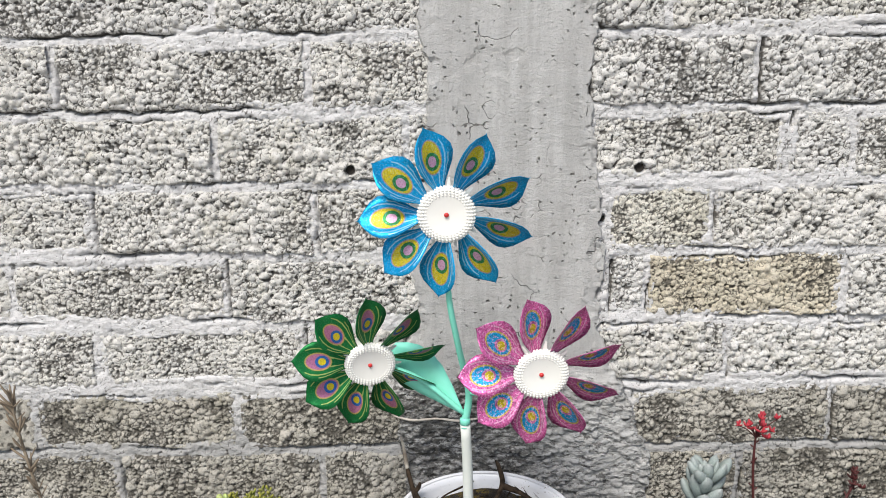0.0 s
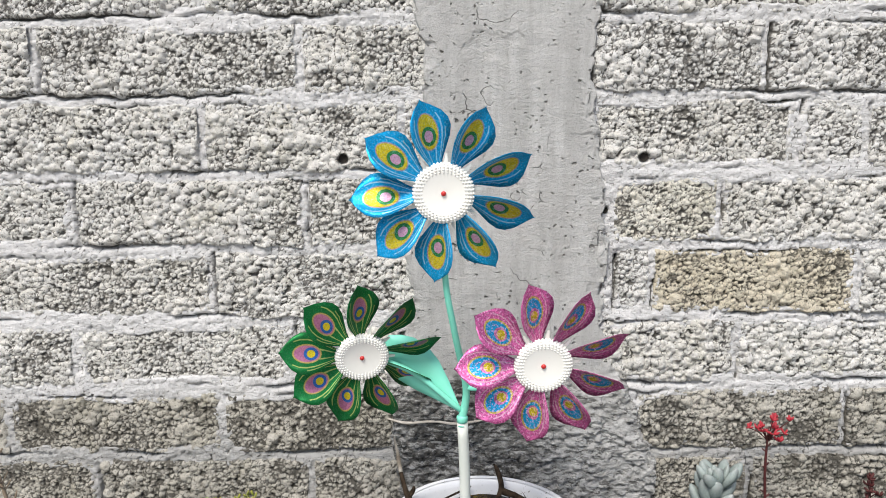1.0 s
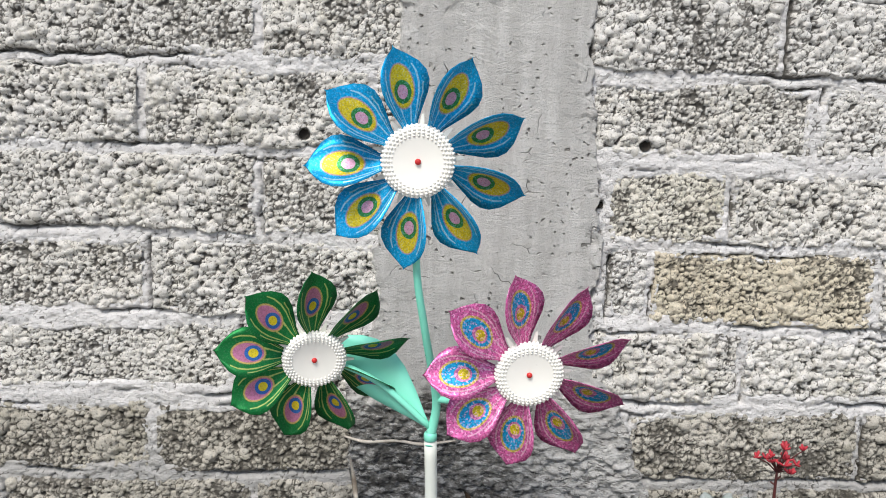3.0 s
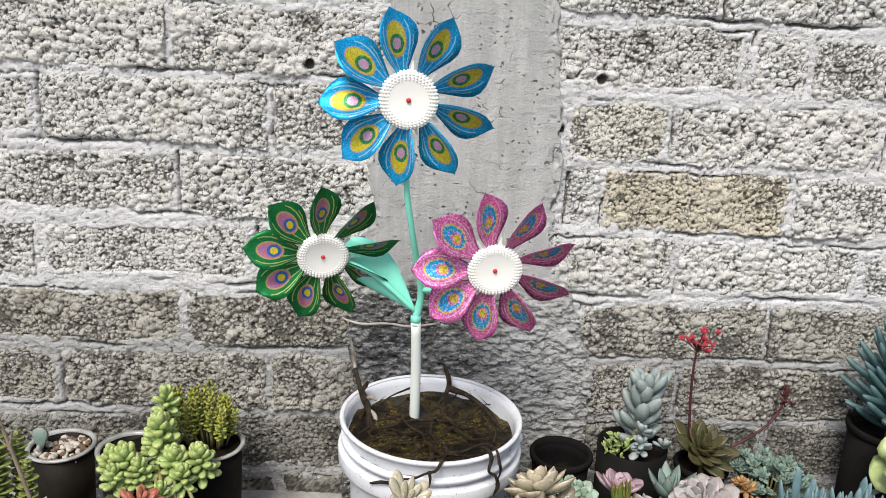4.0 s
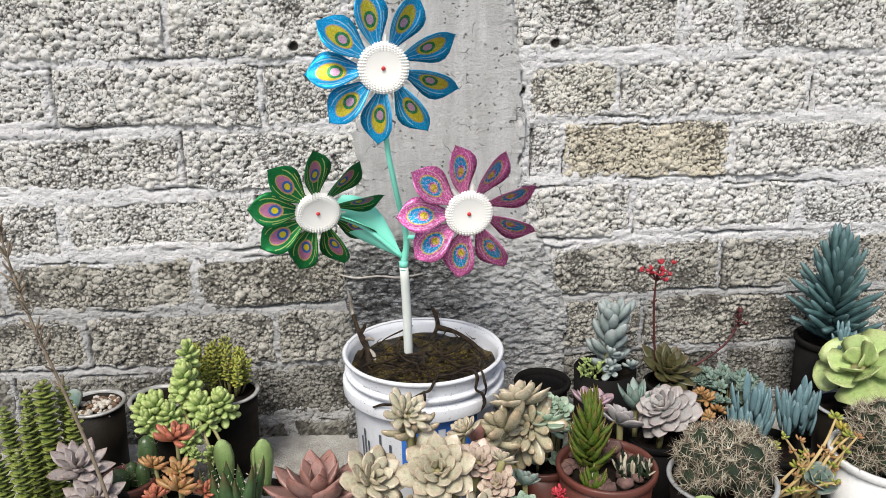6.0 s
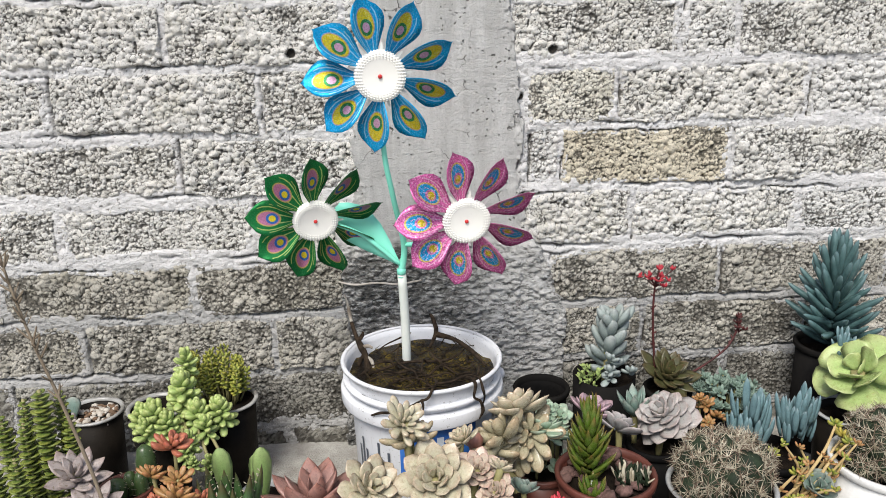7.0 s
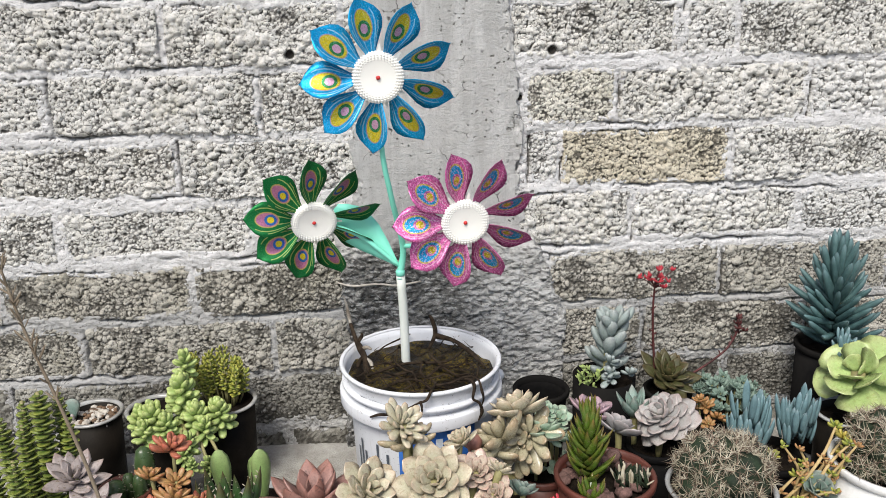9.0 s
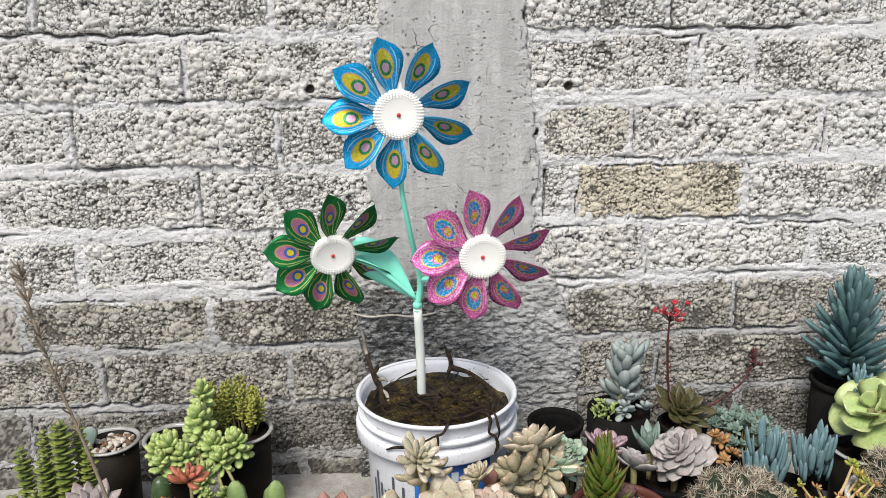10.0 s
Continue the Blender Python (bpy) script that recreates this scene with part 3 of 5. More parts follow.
def grains(x, z, layers):
    """Round stones packed close, of several sizes at once (cell, seed, share, gain): the height in metres of the highest stone at each place, and how far it stands over the next, which is near 0 in the creases."""
    top, second = np.zeros_like(x), np.zeros_like(x)
    for cell, seed, fill, gain in layers:
        u, v = x / cell, z / cell * 1.12
        u, v = (u + 0.34 * (value_noise(u * 1.9, v * 1.9, seed + 3) - 0.5) + 0.16 * (value_noise(u * 5, v * 5, seed + 4) - 0.5),
                v + 0.34 * (value_noise(u * 1.9, v * 1.9, seed + 8) - 0.5) + 0.16 * (value_noise(u * 5, v * 5, seed + 9) - 0.5))
        ui, vi = np.floor(u).astype(int), np.floor(v).astype(int)
        for di in (-1, 0, 1):
            for dj in (-1, 0, 1):
                i, j = ui + di, vi + dj
                k = (i * 374761393 + j * 668265263 + seed * 974634777) & 0x7FFFFFFF
                k = ((k ^ (k >> 13)) * 1274126177) & 0x7FFFFFFF
                k = ((k ^ (k >> 15)) * 668265263) & 0x7FFFFFFF
                h1, h2, h3, h4 = (k & 255) / 255.0, ((k >> 7) & 255) / 255.0, ((k >> 14) & 255) / 255.0, ((k >> 21) & 255) / 255.0
                r = 0.44 + 0.26 * h3
                cap = np.sqrt(np.maximum(r * r - (u - i - 0.1 - 0.8 * h1) ** 2 - (v - j - 0.1 - 0.8 * h2) ** 2, 0)) * (0.70 + 0.45 * h4) * cell * gain
                cap = np.where(h4 <= fill, cap, 0)
                second = np.maximum(second, np.minimum(top, cap))
                top = np.maximum(top, cap)
    return top, top - second


def grid_mesh(name, x0, x1, z0, z1, step, depth, material, joint=None):
    """An upright sheet whose y comes from depth(x, z)."""
    nx, nz = max(2, int(round((x1 - x0) / step)) + 1), max(2, int(round((z1 - z0) / step)) + 1)
    gx, gz = np.meshgrid(np.linspace(x0, x1, nx), np.linspace(z0, z1, nz))
    px, py, pz = depth(gx, gz)
    me = bpy.data.meshes.new(name)
    co = np.stack([px, py, pz], -1).reshape(-1, 3)
    idx = np.arange(nx * nz).reshape(nz, nx)
    quads = np.stack([idx[:-1, :-1], idx[:-1, 1:], idx[1:, 1:], idx[1:, :-1]], -1).reshape(-1)
    count = len(quads) // 4
    me.vertices.add(len(co)), me.vertices.foreach_set("co", co.ravel())
    me.loops.add(len(quads)), me.loops.foreach_set("vertex_index", quads)
    me.polygons.add(count)
    me.polygons.foreach_set("loop_start", np.arange(0, count * 4, 4))
    me.polygons.foreach_set("use_smooth", np.ones(count, bool))
    me.materials.append(material)
    if joint is not None:
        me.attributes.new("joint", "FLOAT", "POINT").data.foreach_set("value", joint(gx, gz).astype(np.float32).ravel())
    me.update(calc_edges=True)
    return me


def ground_mesh():
    def axis(a, b, inner, far):
        near = list(np.arange(a, b + 1e-6, inner))
        return [-f for f in reversed(far)] + near + far
    xs, ys = axis(-1.4, 1.8, 0.05, [3, 6, 15, 60, 400, 2500]), [-2500, -400, -60, -15, -6, -3] + list(np.arange(-1.2, 0.31, 0.025)) + [3, 15, 400, 2500]
    verts = []
    for y in ys:
        for x in xs:
            z = 0.006 * (noise.noise(Vector((x * 9, y * 9, 0))) + 0.5 * noise.noise(Vector((x * 31, y * 31, 4)))) if abs(x) < 2.5 and -1.5 < y < 0.5 else 0
            verts.append((x, y, z))
    n = len(xs)
    faces = [(j * n + i, j * n + i + 1, (j + 1) * n + i + 1, (j + 1) * n + i) for j in range(len(ys) - 1) for i in range(n - 1)]
    return mesh_of("ground", verts, faces, M_GROUND)


tagged(part("ground", ground_mesh()), "worn grey concrete ground along the wall", "ground", kind="structure")

COURSE, BED = 0.131, 0.016
X_MIN, X_MAX, ROWS = -1.35, 1.75, 14
row_top = lambda r: 0.828 - COURSE * r          # row 0 has its top at 0.828; rows above are negative
LEFT_Z, LEFT_X = (0.10, 0.25, 0.33, 0.46, 0.53, 0.58, 0.66, 0.80, 0.965, 1.06, 1.09, 1.16), (-0.05, -0.041, -0.058, -0.058, -0.036, -0.022, -0.010, 0.002, 0.012, 0.018, 0.006, 0.001)
RIGHT_Z, RIGHT_X = (0.10, 0.17, 0.28, 0.335, 0.40, 0.45, 0.50, 0.55, 0.65, 0.76, 0.85, 0.96, 1.06, 1.16), (0.44, 0.447, 0.452, 0.428, 0.410, 0.392, 0.352, 0.338, 0.340, 0.340, 0.330, 0.308, 0.310, 0.319)
col_left = lambda z: np.interp(z, LEFT_Z, LEFT_X)
col_right = lambda z: np.interp(z, RIGHT_Z, RIGHT_X)


# joints across each course: row, then the block ends from one side to the other
JOINTS = {
    -2: [-1.33, -0.92, -0.64, -0.192, 0.10, 0.30, 0.60, 1.00, 1.40, 1.74],
    -1: [-1.33, -1.16, -0.77, -0.365, -0.02, 0.30, 0.662, 0.782, 1.17, 1.56, 1.74],
    0: [-1.33, -0.99, -0.600, -0.190, 0.05, 0.345, 0.537, 0.944, 1.29, 1.69],
    1: [-1.33, -1.16, -0.765, -0.364, 0.02, 0.350, 0.420, 0.790, 1.18, 1.57, 1.74],
    2: [-1.33, -1.02, -0.618, -0.225, 0.10, 0.30, 0.580, 0.957, 1.34, 1.73],
    3: [-1.33, -1.15, -0.755, -0.360, 0.00, 0.400, 0.790, 1.18, 1.57, 1.74],
    4: [-1.33, -0.98, -0.60, -0.20, 0.10, 0.42, 0.62, 1.00, 1.39, 1.74],
    5: [-1.33, -1.16, -0.77, -0.37, 0.02, 0.43, 0.82, 1.20, 1.60, 1.74],
    6: [-1.33, -0.97, -0.58, -0.18, 0.22, 0.60, 0.99, 1.39, 1.74],
}
for r in range(-6, -2):
    JOINTS[r] = [-1.33 + 0.395 * k + (0.19 if r % 2 else 0) for k in range(8)]
HOLES = ((0.400, 0.862, 0.0065), (-0.123, 0.864, 0.0065), (0.334, 0.770, 0.005))


def pits(x, z):
    deep = np.zeros_like(x)
    for hx, hz, hr in HOLES:
        deep = np.maximum(deep, np.clip(1.5 - np.hypot(x - hx, z - hz) / hr, 0, 1))
    return deep


def joint_smear(x, z):
    """Mortar dragged over the block edges: 0 to 1."""
    near = np.abs(((0.828 + BED / 2 - z) / COURSE + 0.5) % 1 - 0.5) * COURSE      # distance to a bed joint
    amount = np.clip((fractal(x * 5, z * 7, 5) - 0.36) * 5.0, 0, 1)
    ridge = np.exp(-(((z - 0.462 - 0.012 * (fractal(x * 5, z * 0, 88, 3) - 0.5)) / 0.014) ** 2)) * np.clip(0.4 + 1.2 * (fractal(x * 9, z * 3, 90, 3)), 0, 1)
    wide = 0.011 + 0.026 * np.clip((fractal(x * 4, z * 4, 15, 3) - 0.3) * 2.2, 0, 1)
    return np.maximum(amount * np.exp(-(near / wide) ** 2), ridge)


def block_edge(x, z):
    """Distance to the nearest block's edge, over the whole wall."""
    row = np.floor((0.828 - z) / COURSE).astype(int)
    inrow = 0.828 - z - row * COURSE
    d = np.minimum(np.abs(inrow), np.abs(inrow - (COURSE - BED)))
    for r, ends in JOINTS.items():
        dx = np.full_like(x, 9.0)
        for e in ends:
            dx = np.minimum(dx, np.abs(np.abs(x - e) - 0.006))
        d = np.where(row == r, np.minimum(d, dx), d)
    return d


def block_inside(x, z):
    row = np.floor((0.828 - z) / COURSE).astype(int)
    ok = (0.828 - z - row * COURSE) < COURSE - BED
    for r, ends in JOINTS.items():
        for e in ends:
            ok &= ~((row == r) & (np.abs(x - e) < 0.006))
    return ok.astype(float)


def wander(x, z):
    """The place pushed about a little, so that no joint runs straight."""
    return x + 0.014 * (fractal(x * 35, z * 35, 61, 3) - 0.44), z + 0.020 * (fractal(x * 26, z * 26, 67, 4) - 0.46)


def crack_at(x, z):
    """Thin open cracks along some stretches of the block edges, above or below a bed: 0 to 1."""
    sx, sz = wander(x, z)
    row = np.floor((0.828 - sz) / COURSE)
    inrow = 0.828 - sz - row * COURSE
    low = np.clip((fractal(x * 5, row * 3.7, 33, 3) - 0.44) * 9, 0, 1)
    high = np.clip((fractal(x * 5, row * 3.7 + 40, 35, 3) - 0.52) * 9, 0, 1)
    upright = np.clip((fractal(x * 3, z * 8, 39, 3) - 0.40) * 9, 0, 1)
    ends = np.full_like(x, 9.0)
    for r, cuts in JOINTS.items():
        for e in cuts:
            ends = np.where((row == r) & (inrow < COURSE - BED), np.minimum(ends, np.abs(sx - e - 0.006)), ends)
    line = lambda d, k: np.exp(-(d / (0.0007 + 0.0022 * k)) ** 2) * k
    return np.maximum(np.maximum(line(np.abs(inrow - COURSE + BED), low), line(np.abs(inrow), high)), line(ends, upright))


def mortar_lumps(x, z):
    return grains(x, z, ((0.0150, 77, 0.35, 0.7), (0.0105, 78, 0.8, 0.8), (0.0072, 79, 1.0, 0.9)))


def mortar_depth(x, z):
    sx, sz = wander(x, z)
    smear = joint_smear(x, z)
    sink = np.clip((block_edge(sx, sz) * block_inside(sx, sz) - 0.010 - 0.010 * smear) / 0.006, 0, 1)
    drag = fractal(x * 30, z * 95, 9, 4) - 0.47
    y = 0.0055 + 0.020 * sink - 0.0040 * smear * (1 - sink) - 0.006 * drag - 0.007 * (fractal(x * 11, z * 18, 3, 2) - 0.4) - mortar_lumps(x, z)[0] * (1.25 - 0.55 * smear)
    return x, y + 0.016 * crack_at(x, z) + 0.04 * pits(x, z), z


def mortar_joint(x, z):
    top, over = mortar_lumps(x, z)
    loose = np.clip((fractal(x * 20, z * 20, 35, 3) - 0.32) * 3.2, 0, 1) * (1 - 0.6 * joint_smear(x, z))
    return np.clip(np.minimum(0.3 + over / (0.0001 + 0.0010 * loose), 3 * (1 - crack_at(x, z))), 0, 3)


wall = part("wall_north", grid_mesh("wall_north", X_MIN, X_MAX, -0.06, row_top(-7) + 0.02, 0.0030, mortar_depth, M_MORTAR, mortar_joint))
tagged(wall, "rough unplastered block wall with pale smeared mortar", "wall", kind="structure")
core = bmesh.new()
bmesh.ops.create_cube(core, size=1, matrix=Matrix.Translation((0.2, 0.10, 0.86)) @ Matrix.Diagonal((3.1, 0.15, 1.84, 1)))
core_mesh = bpy.data.meshes.new("wall_core")
core.to_mesh(core_mesh)
core.free()
core_mesh.materials.append(M_GROUND)
part("wall_core", core_mesh, wall)

def coarse_patch(x, z, seed, coarse):
    return np.clip((fractal(x * 14, z * 14, seed % 41, 3) - 0.46) * 3.0 + coarse - 0.10, 0.10, 1)


def block_grains(x, z, seed, coarse):
    """Coarse stones with finer grit between them; coarse says how many large ones lie in the face."""
    patch = coarse_patch(x, z, seed, coarse)
    return grains(x, z, ((0.0205, seed, 0.55, 0.85 * np.clip(patch * 1.9 - 0.55, 0, 1)), (0.0130, seed + 7, 0.9, 0.45 + 0.60 * patch), (0.0085, seed + 15, 1.0, 0.95)))


def block_depth(x0, x1, z0, z1, seed, coarse, proud):
    def depth(x, z):
        sx, sz = wander(x, z)
        edge = np.minimum(np.minimum(sx - x0, x1 - sx), np.minimum(sz - z0, z1 - sz))
        inside = np.clip((edge + 0.004) / 0.006, 0, 1)
        inside = inside * inside * (3 - 2 * inside)
        y = -proud + 0.0065 - 1.35 * block_grains(x, z, seed, coarse)[0] - 0.007 * (fractal(x * 12, z * 12, seed % 31, 3) - 0.45)
        y = 0.012 * (1 - inside) + y * inside + 0.04 * pits(x, z) + 0.012 * crack_at(x, z) + 0.008 * joint_smear(x, z) * np.exp(-np.maximum(edge, 0) / 0.012)
        return x, y, z
    return depth


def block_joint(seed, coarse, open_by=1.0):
    """How far a place lies from the creases and hollows between the stones: under 1 the painted shade sets in."""
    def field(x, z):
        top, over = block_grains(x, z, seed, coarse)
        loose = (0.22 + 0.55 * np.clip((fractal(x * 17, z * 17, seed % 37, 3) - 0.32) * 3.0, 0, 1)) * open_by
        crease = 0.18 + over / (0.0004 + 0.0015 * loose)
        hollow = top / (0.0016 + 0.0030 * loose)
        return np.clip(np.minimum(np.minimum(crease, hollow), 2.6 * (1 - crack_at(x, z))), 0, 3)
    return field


rng = random.Random(4)
for r in range(-6, 7):
    ends = JOINTS[r]
    top = row_top(r)
    low = top - COURSE + BED
    for a, b in zip(ends, ends[1:]):
        mid, zc = (a + b) / 2, (top + low) / 2
        left, right = float(col_left(zc)), float(col_right(zc))
        a2, b2 = a + 0.006, b - 0.006
        if a2 > left - 0.01 and b2 < right + 0.01:
            continue
        if a2 < left < b2:
            b2 = left + 0.012
        elif a2 < right < b2:
            a2 = right - 0.012
        coarse = rng.uniform(0.35, 0.95)
        mat = M_BLOCK if rng.random() < 0.72 else M_BLOCK_PALE
        if r == 1 and 0.40 < mid < 0.7:
            mat = M_BLOCK_TAN
        if r == 1 and 0.34 < mid < 0.40:
            mat, coarse = M_BLOCK_PALE, 0.3
        if r == 0 and 0.34 < mid < 0.5:
            mat, coarse = M_BLOCK_CREAM, 0.4
        if r == 0 and mid > 0.5:
            coarse = 1.15
        if r == -2 and 0.30 > mid > -0.2:
            coarse = 0.4
        if r in (3, 4):
            mat, coarse = M_BLOCK_DARK, min(coarse, 0.55)
        if r >= 5:
            mat, coarse = M_BLOCK_BASE, 0.4
        seed = rng.randrange(1000)
        far = zc > 1.25 or mid > 1.3 or mid < -0.95 or r > 5
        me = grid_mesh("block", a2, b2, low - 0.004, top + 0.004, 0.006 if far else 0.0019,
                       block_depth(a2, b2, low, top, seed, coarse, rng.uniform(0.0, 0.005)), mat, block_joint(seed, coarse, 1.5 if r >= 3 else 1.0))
        part("block", me, wall)


def column_depth(x, z):
    def ragged(row, seed):
        return 0.030 * (fractal(z * 16, z * 0 + row, seed, 4) - 0.47) + 0.016 * (fractal(z * 70, z * 0 + row, seed + 5, 3) - 0.44)
    left, right = col_left(z) + ragged(2.0, 11), col_right(z) + ragged(7.0, 23)
    s = (x + 0.10) / 0.70
    px = left + (right - left) * s
    edge = np.minimum(px - left, right - px)
    low = np.clip((0.475 - z + 0.05 * (fractal(px * 14, z * 6, 44, 3) - 0.5)) / 0.012, 0, 1)
    y = -0.0095 - 0.004 * (fractal(px * 9, z * 9, 41, 3) - 0.45) - 0.0020 * (fractal(px * 55, z * 70, 42, 3) - 0.45)
    # crumbling rim, flaked patch and crusty foot
    rim = np.clip(1 - edge / 0.045, 0, 1) * np.clip((fractal(px * 38, z * 38, 46, 4) - 0.50) * 9, 0, 1)
    flake = np.clip(1.1 - np.hypot((px - 0.135) / 0.055, (z - 1.055) / 0.028) + 1.3 * (fractal(px * 45, z * 45, 47, 4) - 0.47), 0, 1)
    flake = np.clip((flake - 0.25) * 12, 0, 1)
    pale = np.clip((px - 0.27 + 0.12 * (fractal(px * 9, z * 5, 57, 3) - 0.45)) / 0.03, 0, 1)
    crust = 0.018 * (fractal(px * 75, z * 130, 52, 3) - 0.45) + 0.8 * grains(px, z, ((0.013, 55, 0.5, 1.0), (0.008, 56, 0.8, 0.8)))[0] * (1 - 0.7 * pale)
    y = y + 0.006 * rim + 0.0022 * flake - low * (crust + 0.004 + 0.003 * pale)
    fall = np.clip(edge / 0.006, 0, 1)
    return px, y * fall + 0.012 * (1 - fall), z


col = part("wall_column", grid_mesh("wall_column", -0.10, 0.60, -0.05, row_top(-7) + 0.015, 0.0022, column_depth, M_COLUMN))
tagged(col, "smooth grey cast concrete column between the blocks", "column", kind="structure")


ridge = tube("mortar_ridge", [(-0.055, -0.017, 0.392), (-0.02, -0.019, 0.384), (0.03, -0.018, 0.386), (0.07, -0.018, 0.381), (0.125, -0.017, 0.388)], [0.0018, 0.003, 0.0025, 0.003, 0.0015], M_STONE, 6, 5)
part("mortar_ridge", ridge, col, "thin pale mortar ridge")
for hx, hz, hr in HOLES:
    me = lathe("tie_hole", [(hr * 1.2, 0.0), (hr * 0.9, 0.004), (0, 0.005)], M_HOLE, 14, 0.3)
    part("tie_hole", me, wall, "dark round hole", pose(hx, 0.002, hz, -90, 0, 0))


# ---- bucket with the pinwheel stake ----
def bucket(x, y, radius, height):
    base = thing("bucket", x, y, 0.0, "white plastic paint bucket full of wet soil and dead roots", "bucket")
    R = radius
    prof = [(0, 0.002), (R * 0.80, 0.002), (R * 0.82, 0.008), (R * 0.885, height - 0.078), (R * 0.885, height - 0.060), (R - 0.011, height - 0.020),
            (R - 0.006, height - 0.010), (R - 0.004, height - 0.003), (R - 0.006, height), (R - 0.009, height - 0.002),
            (R - 0.012, height - 0.012), (R * 0.87, height - 0.07), (R * 0.80, 0.012), (0, 0.012)]
    part("body", lathe("body", prof, M_BUCKET, 72), base)
    lip = [(R - 0.0075, height - 0.003), (R - 0.003, height - 0.005), (R - 0.0005, height - 0.0035), (R, height), (R - 0.0015, height + 0.0025), (R - 0.0045, height + 0.0030), (R - 0.0075, height + 0.001)]
    part("lip", lathe("lip", lip, M_BUCKET, 72), base)
    for zz, rr in ((0.034, 0.000), (0.062, 0.003)):
        z1 = height - zz
        if rr == 0:
            ring = [(R * 0.90, z1 + 0.004), (R - 0.005, z1 + 0.0035), (R - 0.003, z1 + 0.002), (R - 0.003, z1 - 0.002), (R - 0.005, z1 - 0.0035), (R * 0.90, z1 - 0.004)]
        else:
            ring = [(R * 0.90, z1 + 0.014), (R - 0.001, z1 + 0.0135), (R + 0.001, z1 + 0.012), (R + 0.0015, z1 + 0.011), (R + 0.001, z1 - 0.009), (R + 0.0005, z1 - 0.0105), (R - 0.0015, z1 - 0.012), (R * 0.885, z1 - 0.0125)]
        part("collar", lathe("collar", ring, M_BUCKET, 72), base)
    LAB = (0.105, 0.236)
    part("soil", soil_mesh(R * 0.925, height - 0.030, M_MOSS, 3.3, 0.006), base, "wet mossy mud")

    def band(name, a0, a1, z0, z1, lift, material, label=""):
        verts, faces, n = [], [], 16
        for k in range(n + 1):
            a = radians(a0 + (a1 - a0) * k / n)
            for zz in (z0, z1):
                rr = R * (0.82 + 0.065 * (zz - 0.008) / (height - 0.086)) + lift
                verts.append((rr * math.cos(a), rr * math.sin(a), zz))
        faces = [(2 * k, 2 * k + 2, 2 * k + 3, 2 * k + 1) for k in range(n)]
        return part(name, mesh_of(name, verts, faces, material), base, label)
    band("printed_label", 249, 312, LAB[0], LAB[1], 0.0012, M_LABEL, "blue printed label")
    lab = random.Random(8)
    for k in range(9):
        a = 250 + k * 6.8
        band("label_stroke", a, a + lab.uniform(1.2, 2.6), LAB[0] + 0.003, LAB[0] + 0.003 + lab.uniform(0.015, 0.04), 0.0022, M_LABEL_WHITE)
    for k in range(4):
        a = 268 + k * 9.5
        band("label_bar", a, a + 5.5, LAB[1] - 0.034, LAB[1] - 0.014, 0.0022, M_LABEL_WHITE)
    for k in range(8):
        a = 206 + k * 4.6
        band("label_stroke", a, a + 2.2, 0.10, 0.10 + lab.uniform(0.06, 0.10), 0.0018, M_LABEL_DARK)
    part("handle_ear", lathe("handle_ear", [(0.013, 0), (0.013, 0.010), (0.009, 0.016), (0, 0.017)], M_BUCKET, 16), base, "", pose(R - 0.006, 0.035, height - 0.062, 0, 90, 14))
    return base


BX, BY, BR, BH = 0.108, -0.250, 0.152, 0.318
bucket(BX, BY, BR, BH)

roots = thing("dead_roots", BX, BY, BH - 0.03, "tangle of dark dead roots on the soil in the bucket", "roots")
rr = random.Random(21)
for k in range(36):
    a, r0 = rr.uniform(0, 6.28), BR * rr.uniform(0.1, 0.8)
    p = Vector((r0 * math.cos(a), r0 * math.sin(a), 0.004))
    d = rr.uniform(0, 6.28)
    pts = [p]
    for s in range(4):
        d += rr.uniform(-0.9, 0.9)
        q = pts[-1] + Vector((math.cos(d), math.sin(d), 0)) * rr.uniform(0.018, 0.035)
        if math.hypot(q.x, q.y) > BR * 0.86:
            q *= BR * 0.84 / math.hypot(q.x, q.y)
        q.z = 0.004 + rr.uniform(0, 0.022)
        pts.append(q)
    w = rr.uniform(0.0006, 0.0020)
    part("root", tube("root", pts, [w * rr.uniform(0.6, 1.6) for s in range(4)] + [w * 0.3], M_ROOT, 6, 4), roots)
